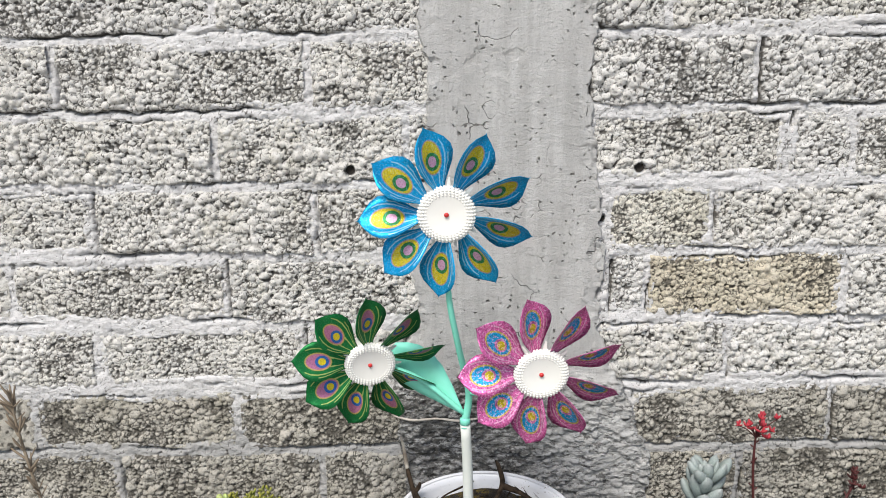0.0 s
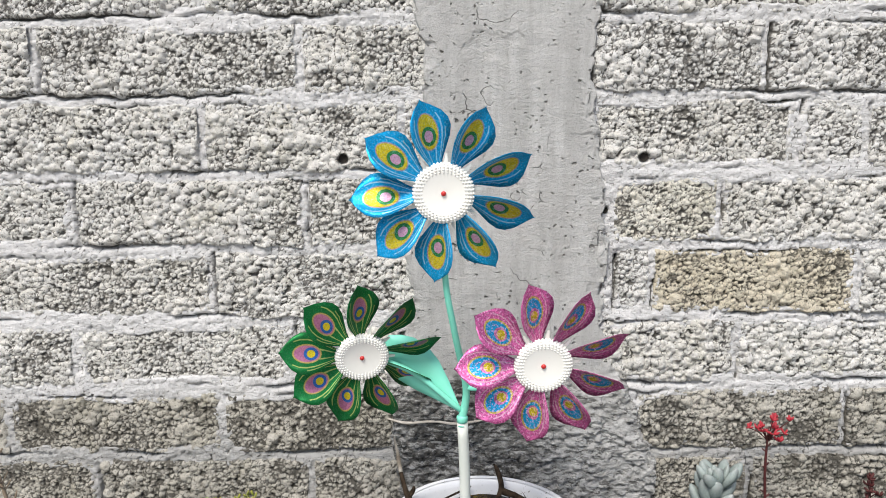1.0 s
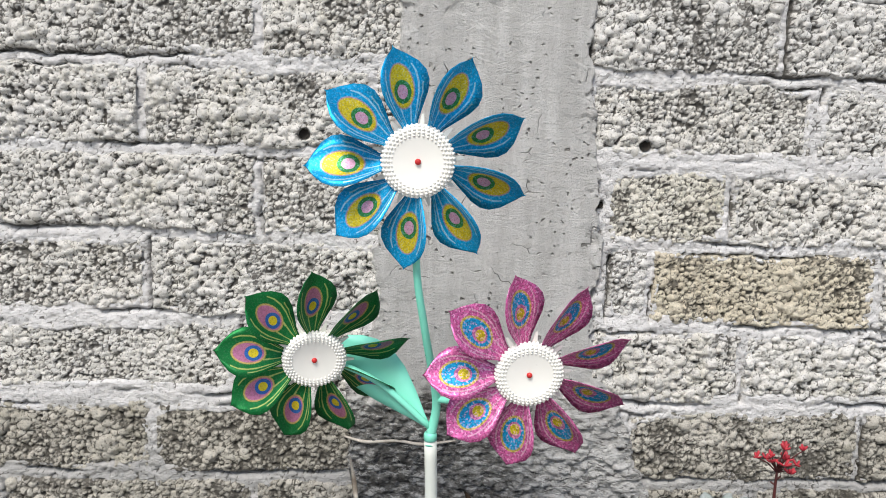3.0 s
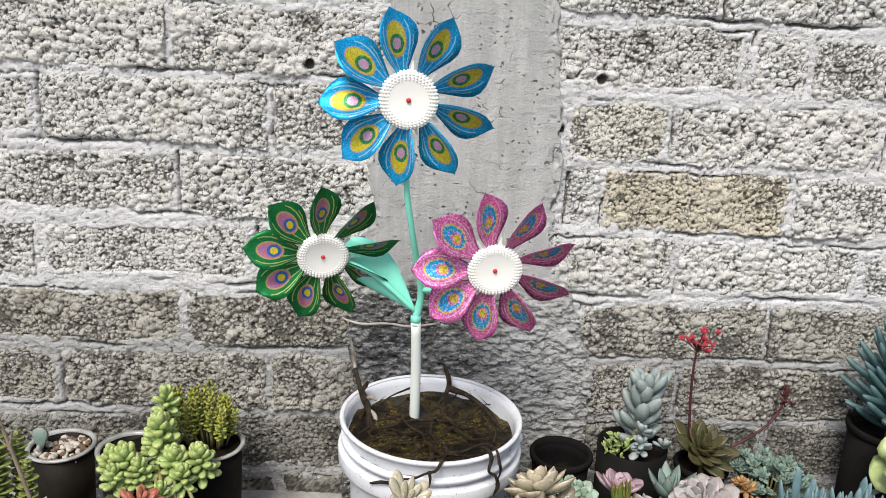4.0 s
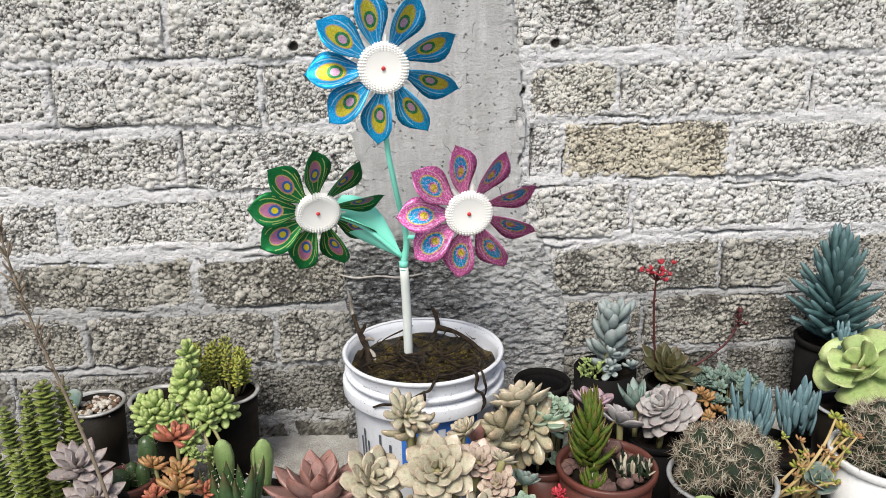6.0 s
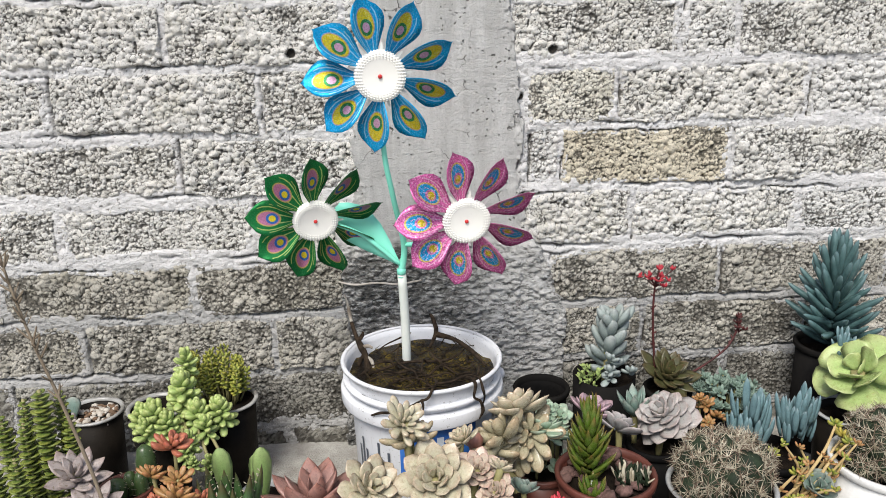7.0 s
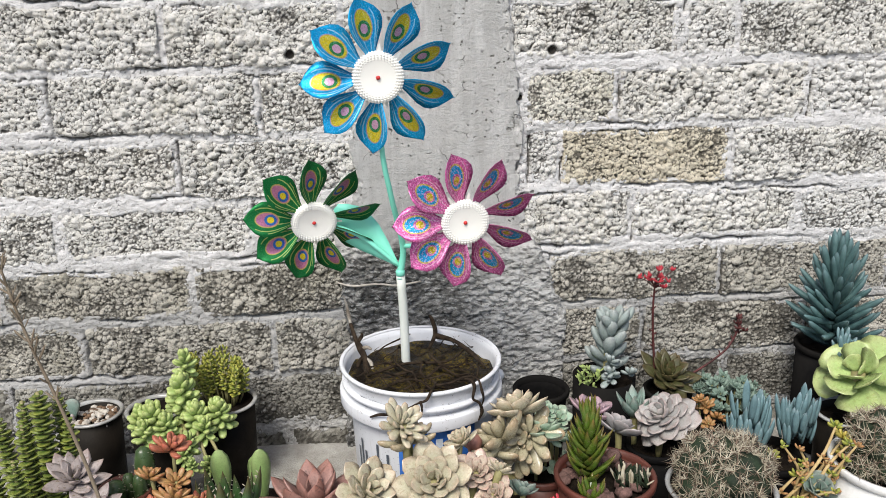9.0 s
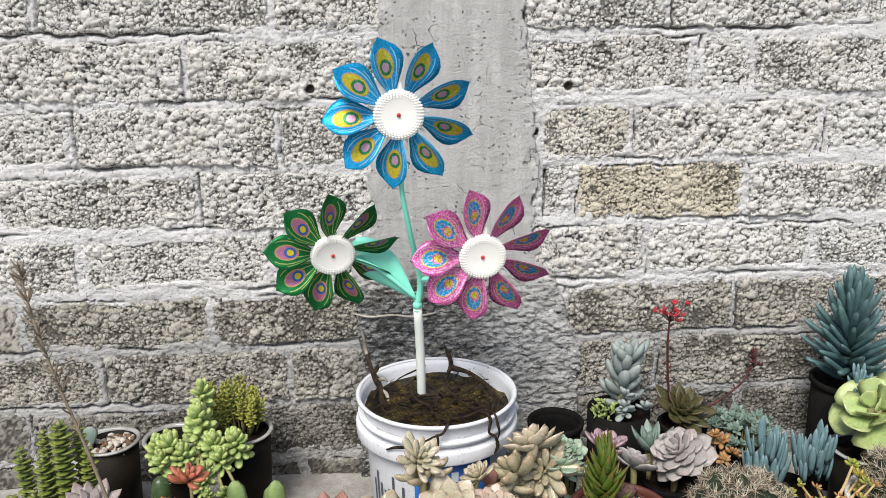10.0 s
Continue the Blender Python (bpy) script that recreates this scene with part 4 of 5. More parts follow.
for pts, w in (
    ([(0.02, 0.08, 0.01), (0.035, 0.10, 0.035), (0.03, 0.125, 0.055), (0.025, 0.137, 0.060)], 0.0042),
    ([(0.035, 0.10, 0.03), (0.07, 0.07, 0.03), (0.10, 0.03, 0.02), (0.12, -0.02, 0.012)], 0.005),
    ([(-0.095, -0.125, -0.020), (-0.080, -0.137, -0.010), (-0.062, -0.145, -0.006), (-0.050, -0.150, 0.004), (-0.032, -0.155, 0.008), (-0.014, -0.157, 0.018), (0.002, -0.157, 0.024), (0.010, -0.152, 0.036), (0.018, -0.128, 0.036), (0.021, -0.10, 0.026), (0.014, -0.07, 0.020)], 0.0023),
    ([(-0.008, -0.157, 0.022), (-0.006, -0.1585, 0.010), (-0.007, -0.1585, -0.004)], 0.0022),
    ([(0.018, -0.125, 0.034), (0.045, -0.115, 0.032), (0.070, -0.100, 0.034), (0.095, -0.085, 0.030)], 0.0022),
    ([(0.068, -0.085, 0.022), (0.080, -0.115, 0.037), (0.087, -0.131, 0.032), (0.084, -0.134, 0.010), (0.096, -0.127, -0.003), (0.101, -0.123, -0.022), (0.094, -0.128, -0.037)], 0.0029),
    ([(0.075, -0.075, 0.024), (0.094, -0.115, 0.038), (0.101, -0.122, 0.018), (0.104, -0.120, 0.0), (0.097, -0.126, -0.018)], 0.0022),
    ([(-0.10, -0.02, 0.008), (-0.03, 0.01, 0.014), (0.05, 0.02, 0.010), (0.09, 0.05, 0.02)], 0.003),
):
    part("root", tube("root", pts, [w * rr.uniform(0.65, 1.35) for s in pts[1:]] + [w * 0.4], M_ROOT, 7, 5), roots)
pebbles(roots, 0, 0, 0.001, BR * 0.82, 44, 0.0036, M_DEBRIS, random.Random(77))
twig = thing("dry_twig", -0.02, -0.20, 0.29, "bare twig with a bleached tip standing in the bucket", "twig")
part("stem", tube("stem", [(0.026, -0.035, -0.012), (0.023, -0.012, 0.012), (0.014, 0.008, 0.026), (0.004, 0.030, 0.040), (-0.005, 0.055, 0.060)], [0.0075, 0.0055, 0.0068, 0.0042, 0.0036], M_ROOT), twig)
part("tip", tube("tip", [(-0.005, 0.055, 0.060), (-0.009, 0.066, 0.078), (-0.011, 0.07, 0.090), (-0.017, 0.08, 0.112)], [0.0034, 0.0040, 0.0030, 0.0016], M_TWIG_PALE), twig, "bleached twig tip")
for k, (a, b, c) in enumerate((((0.014, 0.008, 0.024), (0.026, 0.004, 0.030), (0.036, 0.002, 0.026)), ((0.020, -0.004, 0.016), (0.010, -0.012, 0.004), (0.008, -0.020, -0.012)), ((0.022, -0.010, 0.014), (0.034, -0.018, 0.006), (0.036, -0.026, -0.010)), ((0.008, 0.02, 0.034), (0.016, 0.022, 0.044), (0.018, 0.022, 0.052)))):
    part("stub", tube("stub", [a, b, c], [0.0045, 0.0040, 0.0022], M_TWIG_PALE if k in (0, 2) else M_ROOT, 7, 4), twig)

# ---- pinwheel stake ----
PETAL_HALF = [(0.0, .20), (.14, .38), (.28, .64), (.43, .89), (.56, 1.0), (.68, .97), (.80, .78), (.91, .43), (1.0, .03)]


def petal_mesh(material):
    r0, r1, half = 0.030, 0.127, 0.0320
    verts, faces, uvs = [], [], []
    cols = 6
    for layer in (0, 1):
        for u, w in PETAL_HALF:
            for k in range(cols + 1):
                v = 2 * k / cols - 1
                x = r0 + (r1 - r0) * u - 0.003 * abs(v) * u
                verts.append((x, half * w * v, 0.010 * (half * w * v / half) ** 2 + 0.006 * u - 0.0006 * layer))
                uvs.append((u, v * 0.5 + 0.5))
    n, rows = cols + 1, len(PETAL_HALF)
    off = rows * n
    for i in range(rows - 1):
        for k in range(cols):
            q = (i * n + k, (i + 1) * n + k, (i + 1) * n + k + 1, i * n + k + 1)
            faces.append(q)
            faces.append(tuple(off + j for j in reversed(q)))
    border = [i * n for i in range(rows)] + [(rows - 1) * n + k for k in range(1, n)] + [i * n + cols for i in range(rows - 2, -1, -1)] + list(range(cols - 1, 0, -1))
    for a, b in zip(border, border[1:] + border[:1]):
        faces.append((b, a, off + a, off + b))
    me = mesh_of("petal", verts, faces, material)
    layer = me.uv_layers.new(name="UVMap")
    for loop in me.loops:
        layer.data[loop.index].uv = uvs[loop.vertex_index]
    return me


def bead_mesh():
    bm = bmesh.new()
    for r, count, z, s in ((0.0402, 50, 0.0040, 0.0021), (0.0394, 48, 0.0080, 0.0021), (0.0364, 44, 0.0102, 0.0020), (0.0328, 40, 0.0106, 0.0018), (0.0294, 36, 0.0102, 0.0015)):
        for k in range(count):
            a = 2 * math.pi * (k + 0.5 * (count % 4)) / count
            bmesh.ops.create_icosphere(bm, subdivisions=1, radius=s, matrix=Matrix.Translation((r * math.cos(a), r * math.sin(a), z)))
    me = bpy.data.meshes.new("beads")
    bm.to_mesh(me)
    bm.free()
    me.polygons.foreach_set("use_smooth", [True] * len(me.polygons))
    me.materials.append(M_DISC)
    return me


DISC_PROFILE = [(0, -0.007), (0.026, -0.007), (0.036, -0.002), (0.0400, 0.003), (0.0402, 0.0060), (0.0390, 0.0085), (0.0365, 0.0100), (0.0330, 0.0104), (0.0290, 0.0101), (0.024, 0.0094), (0.014, 0.0082), (0.006, 0.0077), (0, 0.0076)]
BEADS, DISC = bead_mesh(), lathe("disc", DISC_PROFILE, M_DISC, 48)
PIN = lathe("pin", [(0.0034, 0.0066), (0.0035, 0.0088), (0.0028, 0.0104), (0.0013, 0.0112), (0, 0.0113)], M_PIN, 14)
CLEAR = plain("milky_tab", (0.72, 0.72, 0.68), (0.62, 0.62, 0.58), 0.3, 60, 0.0001)
TAB = mesh_of("tab", [(0.036, -0.0035, -0.002), (0.052, -0.0012, -0.002), (0.052, 0.0012, -0.002), (0.036, 0.0035, -0.002),
                      (0.036, -0.0035, 0.001), (0.052, -0.0012, -0.0005), (0.052, 0.0012, -0.0005), (0.036, 0.0035, 0.001)],
              [(0, 3, 2, 1), (4, 5, 6, 7), (0, 1, 5, 4), (1, 2, 6, 5), (2, 3, 7, 6), (3, 0, 4, 7)], CLEAR, False)


def flower(stake, centre, facing, phase, material, twist, label, size=1.0):
    """A pinwheel head on the stake: facing gives its turn to the side and up, in degrees."""
    m = Matrix.Translation(centre) @ pose(0, 0, 0, 90 - facing[1], 0, facing[0]) @ Matrix.Diagonal((size, size, size, 1))
    head = part("pinwheel_head", DISC, stake, label, m)
    part("bead_rim", BEADS, head)
    part("pin", PIN, head, "red centre pin")
    data = petal_mesh(material)
    for k in range(9):
        a = radians(phase + 40 * k)
        t = radians(twist)
        turn = Euler((0, 0, a)).to_matrix().to_4x4() @ Euler((t, 0, 0)).to_matrix().to_4x4()
        part("petal", data, head, "", turn)
        part("tab", TAB, head, "", Euler((0, 0, a + radians(20))).to_matrix().to_4x4())
    return head


stake = thing("pinwheel_stake", *S_BASE, "garden stake with three glittering pinwheel flowers in a bucket", "garden pinwheel")
rel = lambda p: tuple(Vector(p) - Vector(S_BASE))
part("tube", tube("tube", [rel((S_BASE[0], S_BASE[1], S_BASE[2] - 0.05)), rel(S_MID), rel(S_JOINT)], [0.0088, 0.0085, 0.0082], M_TUBE, 16, 3), stake, "milky white tube")
part("stem", tube("stem", [rel((S_JOINT[0], S_JOINT[1], S_JOINT[2] - 0.012)), rel(S_JOINT), rel(S_FORK), rel(S_BEND), rel(S_TOP), rel((C_BLUE[0] + 0.004, C_BLUE[1] + 0.012, C_BLUE[2]))],
                  [0.0070, 0.0068, 0.0056, 0.0048, 0.0045, 0.0042], M_AQUA, 12, 6), stake)
part("collar", lathe("collar", [(0.0066, -0.006), (0.0086, -0.005), (0.0088, 0.003), (0.0070, 0.006), (0.0066, 0.006)], M_AQUA, 16), stake, "", Matrix.Translation(rel(S_JOINT)))
part("branch", tube("branch", [rel(S_FORK), rel(((S_FORK[0] + C_PINK[0]) / 2, S_FORK[1] - 0.03, S_FORK[2] + 0.012)), rel((C_PINK[0], C_PINK[1] + 0.012, C_PINK[2]))], [0.0045, 0.004, 0.0036], M_AQUA, 10), stake)
part("branch", tube("branch", [rel((S_JOINT[0], S_JOINT[1], S_JOINT[2] + 0.012)), rel(((S_FORK[0] + C_GREEN[0]) / 2, (S_FORK[1] + C_GREEN[1]) / 2 + 0.01, S_FORK[2] + 0.02)), rel((C_GREEN[0], C_GREEN[1] + 0.012, C_GREEN[2]))],
                    [0.0045, 0.004, 0.0036], M_AQUA, 10), stake)


def stake_leaf():
    verts, faces = [], []
    a, b = Vector(rel((S_JOINT[0] - 0.002, S_JOINT[1], S_JOINT[2] + 0.012))), Vector(rel((C_GREEN[0] + 0.030, C_GREEN[1] + 0.030, C_GREEN[2] + 0.010)))
    d = (b - a)
    up = d.normalized().cross(Vector((0, 1, 0))).normalized()
    stations = [(0, .06), (.1, .22), (.25, .50), (.45, .82), (.62, .95), (.78, .90), (.9, .7), (1, .4)]
    for layer in (0, 1):
        for u, w in stations:
            bow = Vector((0, 0.006 * math.sin(math.pi * u), 0.006 * math.sin(math.pi * u)))
            for k in (-1, -0.5, 0, 0.5, 1):
                verts.append(a + d * u + bow + up * (0.037 * w * k) + Vector((0, 0.006 * k * k * w - 0.0012 * layer, 0)))
    n, off = 5, len(stations) * 5
    for i in range(len(stations) - 1):
        for k in range(4):
            q = (i * n + k, i * n + k + 1, (i + 1) * n + k + 1, (i + 1) * n + k)
            faces += [q, tuple(off + j for j in reversed(q))]
        faces += [(i * n, (i + 1) * n, off + (i + 1) * n, off + i * n), ((i + 1) * n + 4, i * n + 4, off + i * n + 4, off + (i + 1) * n + 4)]
    return mesh_of("leaf", verts, faces, M_AQUA)


part("leaf", stake_leaf(), stake, "flat aqua plastic leaf")
flower(stake, rel(C_BLUE), F_BLUE, 25.5, P_BLUE, TWIST, "blue glitter pinwheel with a white beaded centre", 1.0)
flower(stake, rel(C_GREEN), F_GREEN, 14, P_GREEN, TWIST, "green glitter pinwheel with a white beaded centre", 0.98)
flower(stake, rel(C_PINK), F_PINK, 23, P_PINK, TWIST, "pink glitter pinwheel with a white beaded centre", 1.0)


# ---- plants: far side ----
def plant(name, x, y, z, label, category="succulent", group="succulents by the wall"):
    return thing(name, x, y, z, label, category, group)


def rosette(x, y, z, radius, count, kind, material, label, seed, low=8, high=82, width=1.0, lean=(18, 0), name="succulent_rosette", stem=0.05):
    ob = plant(name, x, y, z - stem, label)
    part("stem", tube("stem", [(0, 0, -0.01), (0.002, -0.001, stem * 0.5), (0, 0, stem)], [radius * 0.10, radius * 0.12, radius * 0.14], M_STEM_GREEN, 7, 3), ob)
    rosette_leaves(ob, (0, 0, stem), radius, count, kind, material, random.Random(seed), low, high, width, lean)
    return ob


# stacked crassula columns
crassula_pot = pot(-0.545, -0.40, 0.075, 0.11, M_BLACK_POT, "black plastic pot under the stacked crassula")
crassula = plant("stacked_crassula", -0.545, -0.40, 0.10, "green crassula columns of stacked leaves in a pot")
cr = random.Random(31)
chip = leaf_mesh("chip", L_CRASSULA)
for dx, dy, top, r in ((0.011, 0.02, 0.250, 0.022), (-0.018, 0.01, 0.195, 0.019), (-0.012, -0.05, 0.165, 0.018), (0.045, 0.03, 0.195, 0.018), (-0.055, 0.02, 0.20, 0.019), (-0.05, -0.04, 0.15, 0.019), (0.03, 0.045, 0.235, 0.016), (-0.03, 0.05, 0.22, 0.016)):
    part("stem", tube("stem", [(dx * 0.9, dy * 0.9, -0.02), (dx, dy, top * 0.5), (dx * 1.05, dy, top)], [0.005, 0.004, 0.003], M_STEM_GREEN, 6, 2), crassula)
    z, k = 0.0, 0
    while z < top:
        s = 0.84 * r * (1 - 0.5 * max(0, (z - top + 0.03) / 0.03))
        for half in (0, 1):
            leaf_at(crassula, chip, (dx * (0.9 + 0.15 * z / top), dy, z), k * math.pi / 2 + half * math.pi + cr.uniform(-0.15, 0.15), radians(6), s * 1.12 * cr.uniform(0.9, 1.1), 1.0)
        z += 0.0074
        k += 1

# dry flower stalk
dry = plant("dry_flower_stalk", -0.395, -0.50, 0.0, "thin dry brown flower stalk with withered bracts", "dry stalk")
line = [(0, 0, 0), (-0.004, 0, 0.12), (-0.022, 0, 0.25), (-0.050, 0, 0.38), (-0.078, 0, 0.49), (-0.098, 0, 0.60), (-0.102, 0, 0.66)]
part("stem", tube("stem", line, [0.0034, 0.0032, 0.0030, 0.0026, 0.0022, 0.0018, 0.001], M_DRY, 7, 5), dry)
dl = leaf_mesh("stick", M_DRY)
for k in range(60):
    f = cr.random() ** 0.5
    zz = 0.36 + 0.29 * f
    xx = np.interp(zz, [p[2] for p in line], [p[0] for p in line])
    leaf_at(dry, dl, (xx, 0, zz), cr.uniform(0, 6.28), radians(cr.uniform(35, 70)), cr.uniform(0.014, 0.030), 0.75)

pot(-0.455, -0.445, 0.055, 0.150, M_BLACK_POT, "black plastic pot under grey-pink rosettes")
rosette(-0.473, -0.435, 0.222, 0.058, 20, "point", L_GHOST, "grey-pink succulent rosette above its black pot", 1, 0, 80, 1.1, stem=0.09)
rosette(-0.438, -0.480, 0.190, 0.055, 18, "point", L_GHOST, "grey-pink succulent rosette low beside another", 2, 0, 80, 1.1, stem=0.06)

# pots at the foot of the wall
pl = pot(-0.560, -0.115, 0.060, 0.170, M_SOILED, "dark plastic pot topped with white pebbles", fill=0.9, edge=M_CLEAR_RIM)
pebbles(pl, 0, 0, 0.155, 0.050, 62, 0.0068, M_STONE, random.Random(3))
pebbles(pl, 0.01, 0, 0.157, 0.040, 40, 0.006, plain("brown_chip", (0.20, 0.12, 0.07), (0.09, 0.06, 0.04), 0.85, 150, 0.002), random.Random(5))
prick = plant("small_prickly_pear", -0.598, -0.115, 0.155, "small green cactus pad among the pebbles", "cactus")
leaf_at(prick, leaf_mesh("round", L_GREYGREEN), (0, 0, 0), radians(-90), radians(86), 0.045, 0.8)
leaf_at(prick, leaf_mesh("fat", L_LILAC), (0.004, -0.012, 0), radians(-90), radians(70), 0.022)

pot(-0.405, -0.200, 0.057, 0.218, M_SOILED, "clear plastic pot with green sedum spilling over", fill=0.95, edge=M_CLEAR_RIM)
pot(-0.283, -0.150, 0.062, 0.200, M_SOILED, "clear plastic pot dark with soil inside", fill=0.92, edge=M_CLEAR_RIM)


def sedum_head(parent, centre, radius, seed, lean=(25, 0), count=34):
    c = Vector(centre)
    spike_leaves(parent, c - Vector((0, -0.2 * radius, 0.95 * radius)), c + Vector((0, -0.1 * radius, 0.15 * radius)), count, max(0.014, radius * 0.72), "bean", L_SEDUM, random.Random(seed), -15, 84, 1.05, 0.85)


sedum = plant("green_sedum", -0.370, -0.215, 0.20, "fresh green jelly-bean sedum trailing over its pot", "sedum")
for k, (x, y, z, r) in enumerate(((-0.340, -0.205, 0.318, 0.030), (-0.345, -0.225, 0.275, 0.042), (-0.352, -0.22, 0.245, 0.036), (-0.392, -0.262, 0.236, 0.040), (-0.418, -0.25, 0.228, 0.034), (-0.405, -0.28, 0.215, 0.03), (-0.370, -0.27, 0.22, 0.032),
                                  (-0.315, -0.25, 0.230, 0.036), (-0.278, -0.235, 0.226, 0.036), (-0.300, -0.27, 0.212, 0.030), (-0.325, -0.30, 0.198, 0.026), (-0.332, -0.31, 0.180, 0.022), (-0.290, -0.31, 0.158, 0.022), (-0.268, -0.305, 0.166, 0.018), (-0.318, -0.315, 0.160, 0.016))):
    loc = (x + 0.370, y + 0.215, z - 0.20)
    sedum_head(sedum, loc, r * 1.18, 60 + k, (rng.uniform(10, 45), rng.uniform(-20, 20)), 36 if r > 0.03 else 20)
    part("stem", tube("stem", [(0.01 + loc[0] * 0.2, loc[1] * 0.1, -0.02), (loc[0] * 0.6, loc[1] * 0.5 + 0.01, max(loc[2] * 0.6, 0.0)), loc], [0.004, 0.0035, 0.003], M_STEM_GREEN, 6, 4), sedum)

bush = plant("yellow_green_bush_sedum", -0.283, -0.130, 0.18, "small olive-yellow bushy sedum in a pot", "sedum")
for k in range(38):
    bx, by = rng.uniform(-0.075, 0.045), rng.uniform(-0.04, 0.03)
    h = 0.055 + 0.068 * (1 - abs(bx + 0.01) / 0.09) * rng.uniform(0.55, 1.1) + (0.03 if bx < -0.05 else 0)
    part("stem", tube("stem", [(bx * 0.5, by * 0.5, 0), (bx * 0.9, by, h * 0.6), (bx, by, h)], [0.0025, 0.002, 0.0015], M_STEM_GREEN, 5, 2), bush)
    spike_leaves(bush, (bx * 0.8, by, h * 0.35), (bx, by, h), 20, 0.0115, "bean", L_BUSH, rng, 0, 60, 1.3, 0.9)

pot(-0.432, -0.345, 0.050, 0.135, M_BROWN_POT, "small red-brown plastic pot with cacti")
for k, (dx, dy, h, r) in enumerate(((0.0, -0.02, 0.048, 0.017), (0.018, 0.0, 0.05, 0.012), (0.045, 0.012, 0.095, 0.017), (0.040, -0.012, 0.055, 0.012))):
    cactus = plant("finger_cactus", -0.440 + dx, -0.345 + dy, 0.115, "short dark green finger cactus in a small pot", "cactus", "finger cacti")
    ribs = lathe("body", [(r * 0.75, 0), (r, h * 0.35), (r, h * 0.7), (r * 0.7, h * 0.92), (r * 0.3, h * 0.99), (0, h)], leafy("cactus_skin", (0.07, 0.13, 0.04), (0.12, 0.12, 0.05)) if k == 0 else bpy.data.materials["cactus_skin"], 20, 0.12)
    part("body", ribs, cactus)
    sp = leaf_mesh("stick", M_SPINE)
    for j in range(26):
        a, zz = rng.uniform(0, 6.28), h * rng.uniform(0.1, 0.95)
        leaf_at(cactus, sp, (r * math.cos(a) * 0.95, r * math.sin(a) * 0.95, zz), a, radians(rng.uniform(0, 50)), 0.006, 0.8)

pot(-0.312, -0.450, 0.050, 0.13, M_BLACK_POT, "black pot under orange sedum")
orange = plant("orange_sedum", -0.315, -0.440, 0.115, "orange-red stressed sedum with pointed leaves", "sedum")
for k, (x, z, y, r, mat) in enumerate(((0.0, 0.145, 0.02, 0.042, L_ORANGE), (-0.035, 0.105, 0.0, 0.030, L_ORANGE2), (0.008, 0.095, -0.01, 0.030, L_ORANGE2), (0.012, 0.085, -0.035, 0.040, L_ORANGE2), (-0.03, 0.07, -0.035, 0.034, L_ORANGE), (0.05, 0.06, -0.02, 0.03, L_ORANGE))):
    part("stem", tube("stem", [(x * 0.3, y * 0.3, -0.02), (x * 0.8, y * 0.8, z * 0.5), (x, y, z)], [0.004, 0.0035, 0.003], M_STEM_GREEN, 6, 2), orange)
    rosette_leaves(orange, (x, y, z), r, 15, "long", mat, random.Random(80 + k), 5, 75, 1.15, (25, rng.uniform(-15, 15)))

pot(-0.192, -0.335, 0.045, 0.10, M_GREY_POT, "cloudy plastic cup with upright green pads")
pads = plant("green_pads", -0.200, -0.340, 0.085, "soft green upright succulent paddles", "succulent")
pad = leaf_mesh("round", L_PAD)
for dx, dy, az, el, ln in ((-0.078, -0.01, -95, 80, 0.125), (0.020, -0.01, -80, 80, 0.122), (-0.02, 0.02, 60, 75, 0.08)):
    leaf_at(pads, pad, (dx * 0.7, dy, 0.0), radians(az), radians(el), ln, 0.34, radians(8))
pot(-0.228, -0.430, 0.056, 0.115, M_GREY_POT, "cloudy plastic cup with a toothed aloe")
aloe = plant("toothed_aloe", -0.235, -0.430, 0.10, "dark green aloe with pale teeth along its leaves", "aloe")
tri = leaf_mesh("tri", L_GASTERIA)
tooth = leaf_mesh("stick", M_SPINE)
for k in range(11):
    az, el, ln = k * 2.4, radians(rng.uniform(58, 82)), rng.uniform(0.085, 0.125)
    ob = leaf_at(aloe, tri, (0.02 * math.cos(az), 0.02 * math.sin(az), 0), az, el, ln, 0.8)
    for j in range(7):
        for s in (-1, 1):
            f = 0.2 + j * 0.11
            w = np.interp(f, [p[0] for p in SHAPES["tri"]], [p[1] for p in SHAPES["tri"]])
            u = np.interp(f, [p[0] for p in SHAPES["tri"]], [p[3] for p in SHAPES["tri"]])
            part("tooth", tooth, ob, "", pose(f, s * w * 0.95, u + 0.02, 0, -60, s * 60) @ Matrix.Diagonal((0.055, 0.11, 0.11, 1)))

pot(-0.090, -0.430, 0.052, 0.115, M_BLACK_POT, "black pot under the dusky red echeveria")
rosette(-0.088, -0.430, 0.150, 0.102, 18, "point", L_RED, "dusky brownish-red echeveria with speckled leaves", 12, 16, 80, 1.15, (8, 0), stem=0.04)

